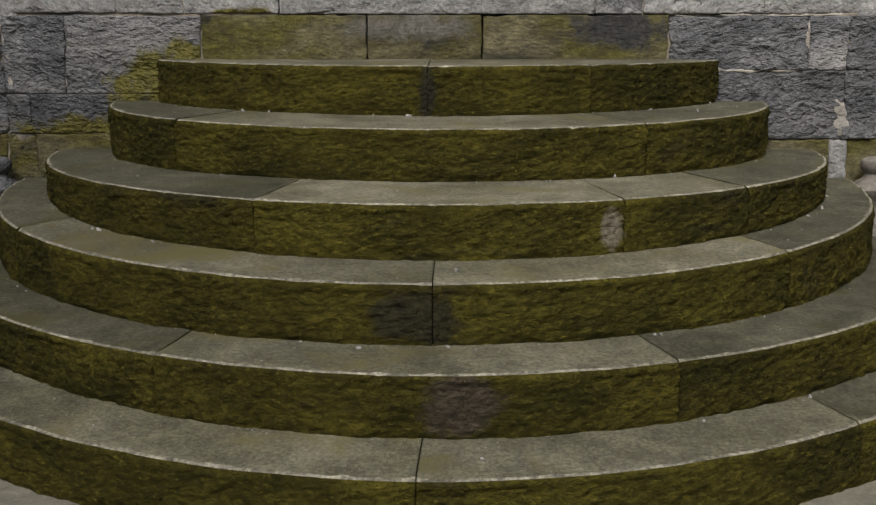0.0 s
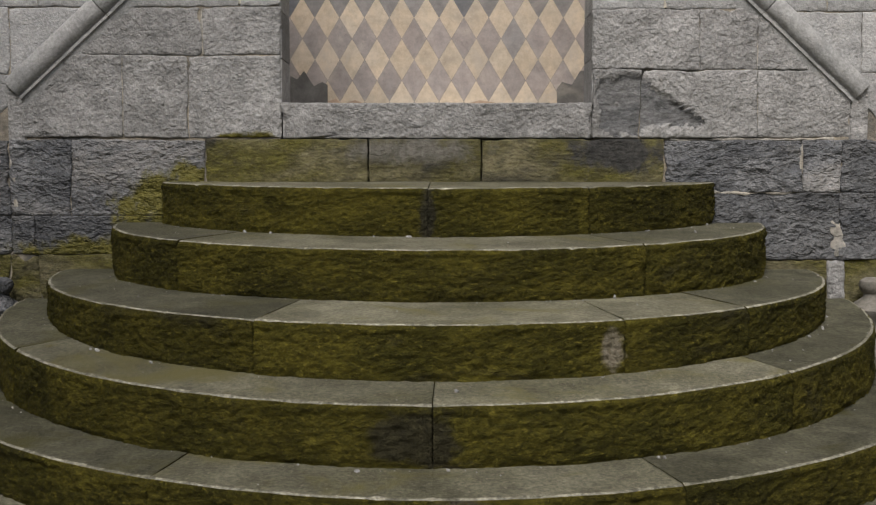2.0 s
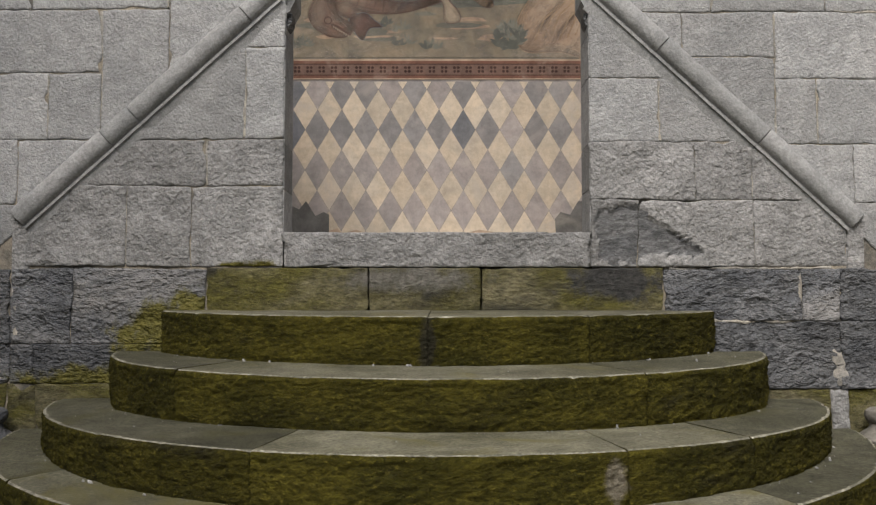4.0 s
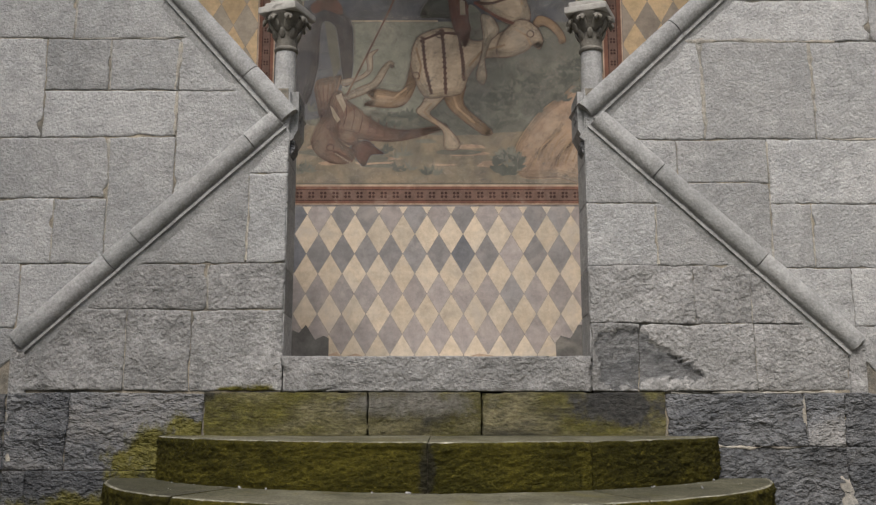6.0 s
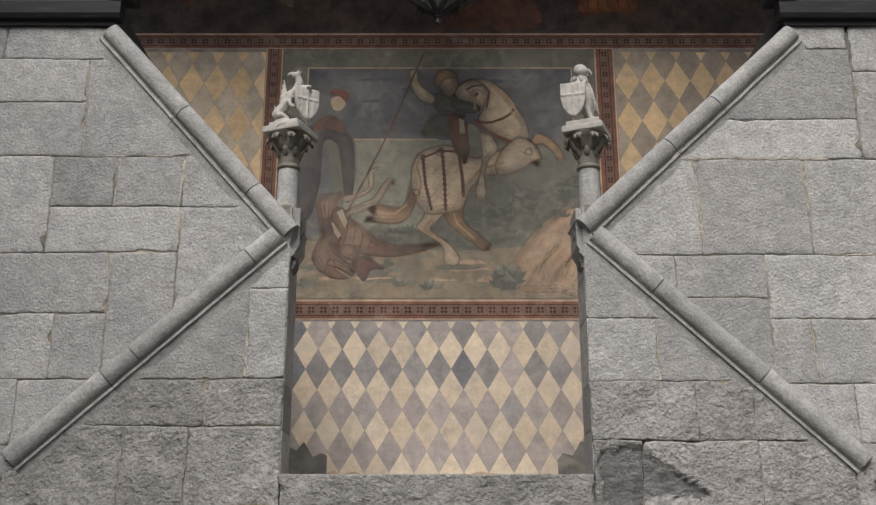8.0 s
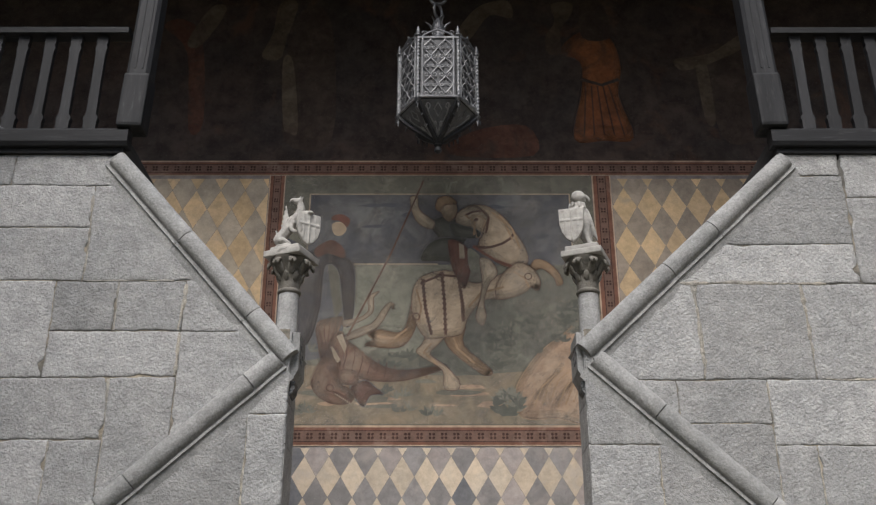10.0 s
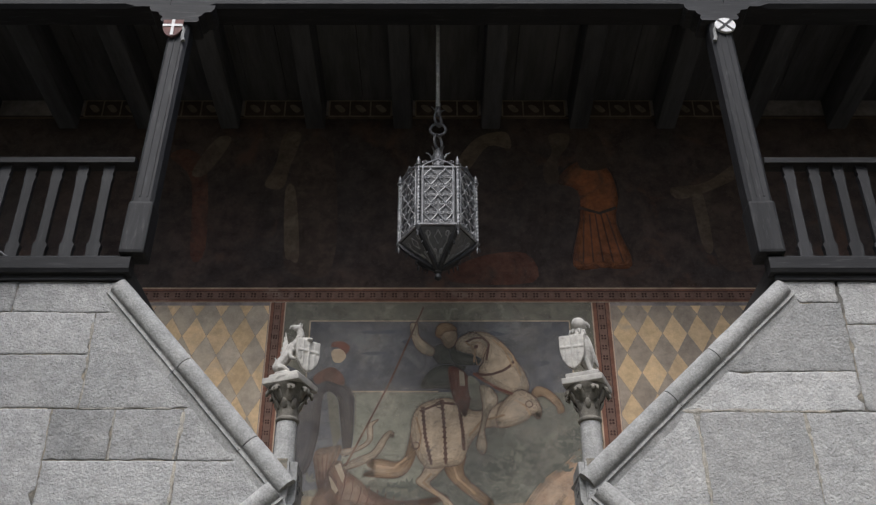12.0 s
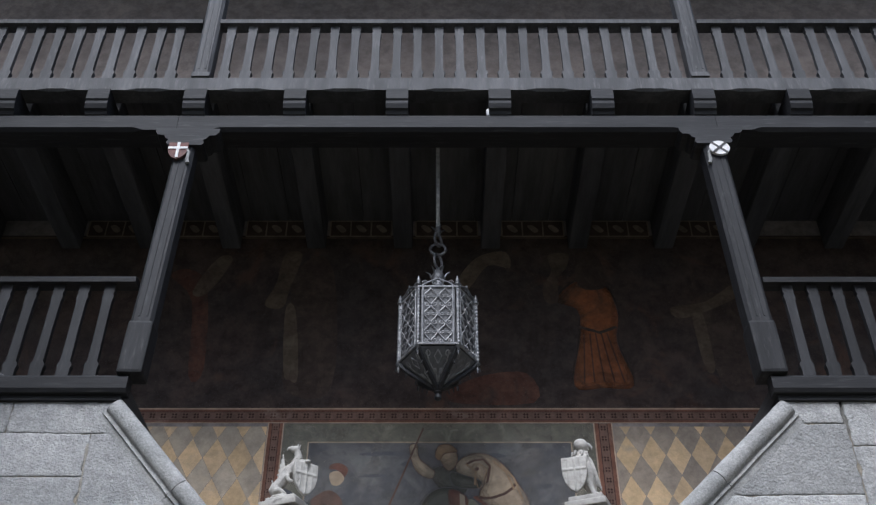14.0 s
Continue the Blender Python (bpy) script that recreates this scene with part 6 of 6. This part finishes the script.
iron_light = surface("worn grey iron tracery", (0.20, 0.20, 0.205), (0.32, 0.32, 0.325), rough=0.5, spec=0.5, metal=0.4, scales=(8, 30, 90), vary=0.05, bumps=None)
lantern = thing("hanging_lantern", "large six-sided wrought iron lantern hanging on a twisted rope", "lantern", at=(LX, LY, 5.1))
R, ZB, ZT = 0.292, 5.425, 5.955
lift_down = Matrix.Translation((0, 0, -5.1))


def lamp_part(name, bm, m, parent=None, label="", smooth=True):
    bm.transform(lift_down)
    return part(name, bm, m, parent or lantern, label, smooth)


corner = [Vector((R * math.cos(radians(60 * k)), R * math.sin(radians(60 * k)))) for k in range(6)]


def arc(c, r, a0, a1, n=10):
    return [(c[0] + r * math.cos(radians(a0 + (a1 - a0) * i / n)), c[1] + r * math.sin(radians(a0 + (a1 - a0) * i / n))) for i in range(n + 1)]


def spiral(c, r, a0, turns, flip=1, n=14):
    return [(c[0] + flip * r * (1 - 0.75 * i / n) * math.cos(radians(a0 + 360 * turns * i / n)), c[1] + r * (1 - 0.75 * i / n) * math.sin(radians(a0 + 360 * turns * i / n))) for i in range(n + 1)]


W = R  # a side is as long as the radius
for k in range(6):
    a, b = corner[k], corner[(k + 1) % 6]
    d, mid = (b - a).normalized(), (a + b) / 2
    at = lambda u, z, out=0.0: (mid.x + d.x * u + mid.normalized().x * out, mid.y + d.y * u + mid.normalized().y * out, z)
    # corner rod, twisted
    rod = bmesh.new()
    tube(rod, [(a.x, a.y, ZB - 0.01), (a.x, a.y, ZT)], 0.010, 8)
    for ph in (0, 3.1416):
        tube(rod, [(a.x + 0.010 * math.cos(ph + i * 0.9), a.y + 0.010 * math.sin(ph + i * 0.9), ZB + (ZT - ZB) * i / 60) for i in range(61)], 0.0065, 5)
    r = lamp_part("corner_rod", rod, iron_light, None, "twisted iron corner rod")
    fin = bmesh.new()
    lathe(fin, [(0.012, ZT - 0.005), (0.022, ZT + 0.005), (0.022, ZT + 0.015), (0.010, ZT + 0.022), (0.016, ZT + 0.04), (0.011, ZT + 0.062), (0.003, ZT + 0.09)], a.x, a.y, 10)
    lamp_part("finial", fin, iron, r)
    fin = bmesh.new()
    lathe(fin, [(0.003, ZB - 0.085), (0.008, ZB - 0.055), (0.006, ZB - 0.035), (0.018, ZB - 0.02), (0.024, ZB - 0.008), (0.012, ZB)], a.x, a.y, 10)
    lamp_part("finial", fin, iron, r)
    # side panel
    g = bmesh.new()
    g.faces.new([g.verts.new(at(u, z, -0.004)) for u, z in ((-W / 2 + 0.02, ZB + 0.02), (W / 2 - 0.02, ZB + 0.02), (W / 2 - 0.02, ZT - 0.02), (-W / 2 + 0.02, ZT - 0.02))])
    pane = lamp_part("pane", g, frost, None, "dusty glass pane", False)
    fr = bmesh.new()
    for z in (ZB + 0.01, ZT - 0.012):
        tube(fr, [at(-W / 2, z), at(W / 2, z)], 0.011, 6)
    for u in (-W / 2 + 0.034, W / 2 - 0.034):
        tube(fr, [at(u, ZB, 0.004), at(u, ZT, 0.004)], 0.006, 6)
    lamp_part("frame", fr, iron_light)
    tr = bmesh.new()
    w, cell = W / 2 - 0.038, (ZT - ZB - 0.05) / 3
    for row in range(3):
        z0 = ZB + 0.025 + row * cell
        for c in (-w / 2, w / 2):
            for s in (1, -1):
                tube(tr, [at(c + s * u * w, z, 0.008) for u, z in ((0, z0), (0.10, z0 + cell * 0.14), (0.30, z0 + cell * 0.30), (0.46, z0 + cell * 0.46), (0.44, z0 + cell * 0.60), (0.24, z0 + cell * 0.76), (0.07, z0 + cell * 0.88), (0, z0 + cell))], 0.0042, 5)
                tube(tr, [at(c + s * u, z, 0.010) for u, z in spiral((w * 0.26, z0 + cell * 0.04), 0.020, 200, 1.1)], 0.0034, 5)
                tube(tr, [at(c + s * u, z, 0.010) for u, z in spiral((w * 0.22, z0 + cell * 0.50), 0.017, 20, -1.0)], 0.0032, 5)
            blob(tr, at(c, z0 + 0.006, 0.012), (0.008, 0.008, 0.008), seg=6)
        tube(tr, [at(-w, z0 + cell * 0.53, 0.007), at(w, z0 + cell * 0.53, 0.007)], 0.003, 5)
    lamp_part("tracery", tr, iron_light, pane, "wrought iron scroll tracery")
    # cresting over the panel
    cr = bmesh.new()
    tube(cr, [at(u, z, 0) for u, z in ((-W / 2 + 0.03, ZT), (-W / 4, ZT + 0.03), (0, ZT + 0.062), (W / 4, ZT + 0.03), (W / 2 - 0.03, ZT))], 0.009, 6)
    for s in (1, -1):
        tube(cr, [at(s * u, z, 0) for u, z in spiral((W * 0.33, ZT + 0.026), 0.022, 0, 1.2)], 0.005, 5)
        tube(cr, [at(s * u, z, 0) for u, z in spiral((W * 0.10, ZT + 0.024), 0.020, 180, -1.1)], 0.005, 5)
    blob(cr, at(0, ZT + 0.075, 0), (0.010, 0.010, 0.016), seg=6)
    lamp_part("cresting", cr, iron)
    # lower cone
    tip = Vector((0, 0, ZB - 0.235))
    cone = lambda s, u: (mid.x * (1 - s) + d.x * u * (1 - s) + tip.x * s, mid.y * (1 - s) + d.y * u * (1 - s), ZB * (1 - s) + tip.z * s)
    lp = bmesh.new()
    lp.faces.new([lp.verts.new(cone(s, u)) for s, u in ((0.03, -W / 2 + 0.015), (0.03, W / 2 - 0.015), (0.9, W / 2 - 0.02), (0.9, -W / 2 + 0.02))])
    low = lamp_part("lower_pane", lp, low_glass, None, "glass pane of the lower cone, paler as if sky-lit", False)
    rib = bmesh.new()
    tube(rib, [(a.x * (1 - s) * (1 + 0.16 * math.sin(s * 3.14)), a.y * (1 - s) * (1 + 0.16 * math.sin(s * 3.14)), ZB - 0.235 * s) for s in (0, 0.2, 0.4, 0.6, 0.8, 0.97)], 0.019, 6)
    for s in (0.15, 0.38, 0.6):
        p = Vector((a.x * (1 - s) * 1.12, a.y * (1 - s) * 1.12, ZB - 0.235 * s))
        o = Vector((a.x, a.y, 0)).normalized()
        tube(rib, [p, p + o * 0.03 + Vector((0, 0, -0.012)), p + o * 0.035 + Vector((0, 0, -0.04))], lambda u: 0.009 - 0.005 * u, 5)
    lamp_part("rib", rib, iron_dark, None, "blackened iron rib with hooked leaves")
    ls = bmesh.new()
    for s in (1, -1):
        tube(ls, [cone(v, s * u) for u, v in ((0, 0.10), (0.035, 0.24), (0, 0.40))], 0.0055, 5)
        tube(ls, [cone(v, s * u) for u, v in ((0.015, 0.80), (0.03, 0.62), (0.075, 0.50), (0.10, 0.36), (0.095, 0.12))], 0.006, 5)
        for cu, cv in ((0.085, 0.16), (0.045, 0.55)):
            tube(ls, [cone(cv + 0.085 * (1 - 0.06 * i) * math.sin(i * 0.6), s * (cu + 0.024 * (1 - 0.06 * i) * math.cos(i * 0.6))) for i in range(12)], 0.005, 5)
    lamp_part("tracery", ls, iron_light, low)
    # roof panel
    rp = bmesh.new()
    top = lambda s, u: ((mid.x + d.x * u) * (1 - s), (mid.y + d.y * u) * (1 - s), ZT + 0.20 * s ** 1.5)
    for s0, s1 in ((0.0, 0.3), (0.3, 0.6), (0.6, 0.86)):
        rp.faces.new([rp.verts.new(top(s, u)) for s, u in ((s0, -W / 2), (s0, W / 2), (s1, W / 2), (s1, -W / 2))])
    lamp_part("roof_panel", rp, iron, None, "", False)
knob = bmesh.new()
lathe(knob, [(0.02, ZB - 0.235), (0.03, ZB - 0.25), (0.018, ZB - 0.265), (0.028, ZB - 0.285), (0.026, ZB - 0.30), (0.008, ZB - 0.315)], 0, 0, 12)
lamp_part("knob", knob, iron_dark)
bud = bmesh.new()
lathe(bud, [(0.045, 6.11), (0.05, 6.13), (0.042, 6.15), (0.055, 6.19), (0.05, 6.23), (0.028, 6.27), (0.012, 6.31)], 0, 0, 14)
for k in range(6):
    a = k * 1.0472
    tube(bud, [(0.045 * math.cos(a), 0.045 * math.sin(a), 6.2), (0.065 * math.cos(a), 0.065 * math.sin(a), 6.25), (0.095 * math.cos(a), 0.095 * math.sin(a), 6.27)], lambda u: 0.010 - 0.006 * u, 5)
lamp_part("bud", bud, iron, None, "iron leaf bud under the chain")
for z, r, turn, s in ((6.375, 0.05, 90, 1.35), (6.50, 0.062, 0, 0.92), (6.60, 0.045, 90, 1.35)):
    ln = bmesh.new()
    pts = [(r * math.cos(t * 0.3927), 0.0, r * s * math.sin(t * 0.3927)) for t in range(16)]
    tube(ln, [tuple(pose(0, 0, z, 0, 0, turn * 0.6) @ Vector(p)) for p in pts], 0.0115, 7, True)
    lamp_part("chain_link", ln, iron)
socket = bmesh.new()
lathe(socket, [(0.012, 6.64), (0.022, 6.66), (0.03, 6.68), (0.024, 6.70), (0.018, 6.73)], 0, 0, 10)
for k in range(4):
    a = k * 1.5708 + 0.4
    tube(socket, [(0.02 * math.cos(a), 0.02 * math.sin(a), 6.69), (0.06 * math.cos(a), 0.06 * math.sin(a), 6.72)], lambda u: 0.008 - 0.004 * u, 5)
lamp_part("socket", socket, iron)
rope_mat = surface("grey twisted steel rope", (0.42, 0.42, 0.42), (0.52, 0.52, 0.52), rough=0.5, metal=0.2, scales=(10, 40, 90), vary=0, bumps=None)
rope = bmesh.new()
for ph in (0, 2.094, 4.189):
    tube(rope, [(0.0095 * math.cos(ph + i * 0.6), 0.0095 * math.sin(ph + i * 0.6), 6.71 + 0.93 * i / 110) for i in range(111)], 0.0095, 6)
lamp_part("rope", rope, rope_mat, None, "twisted steel rope")

# iron tie rods behind the lower railing
for a, b in (((-3.25, 0.05, 5.18), (-2.80, -0.03, 4.86)), ((2.86, -0.03, 4.86), (3.2, 0.05, 5.12))):
    bm = bmesh.new()
    tube(bm, [a, b], 0.009, 8)
    solid("tie_rod", bm, iron, "thin slanting iron tie rod at the foot of the railing", "rod", "tie rods", smooth=True)
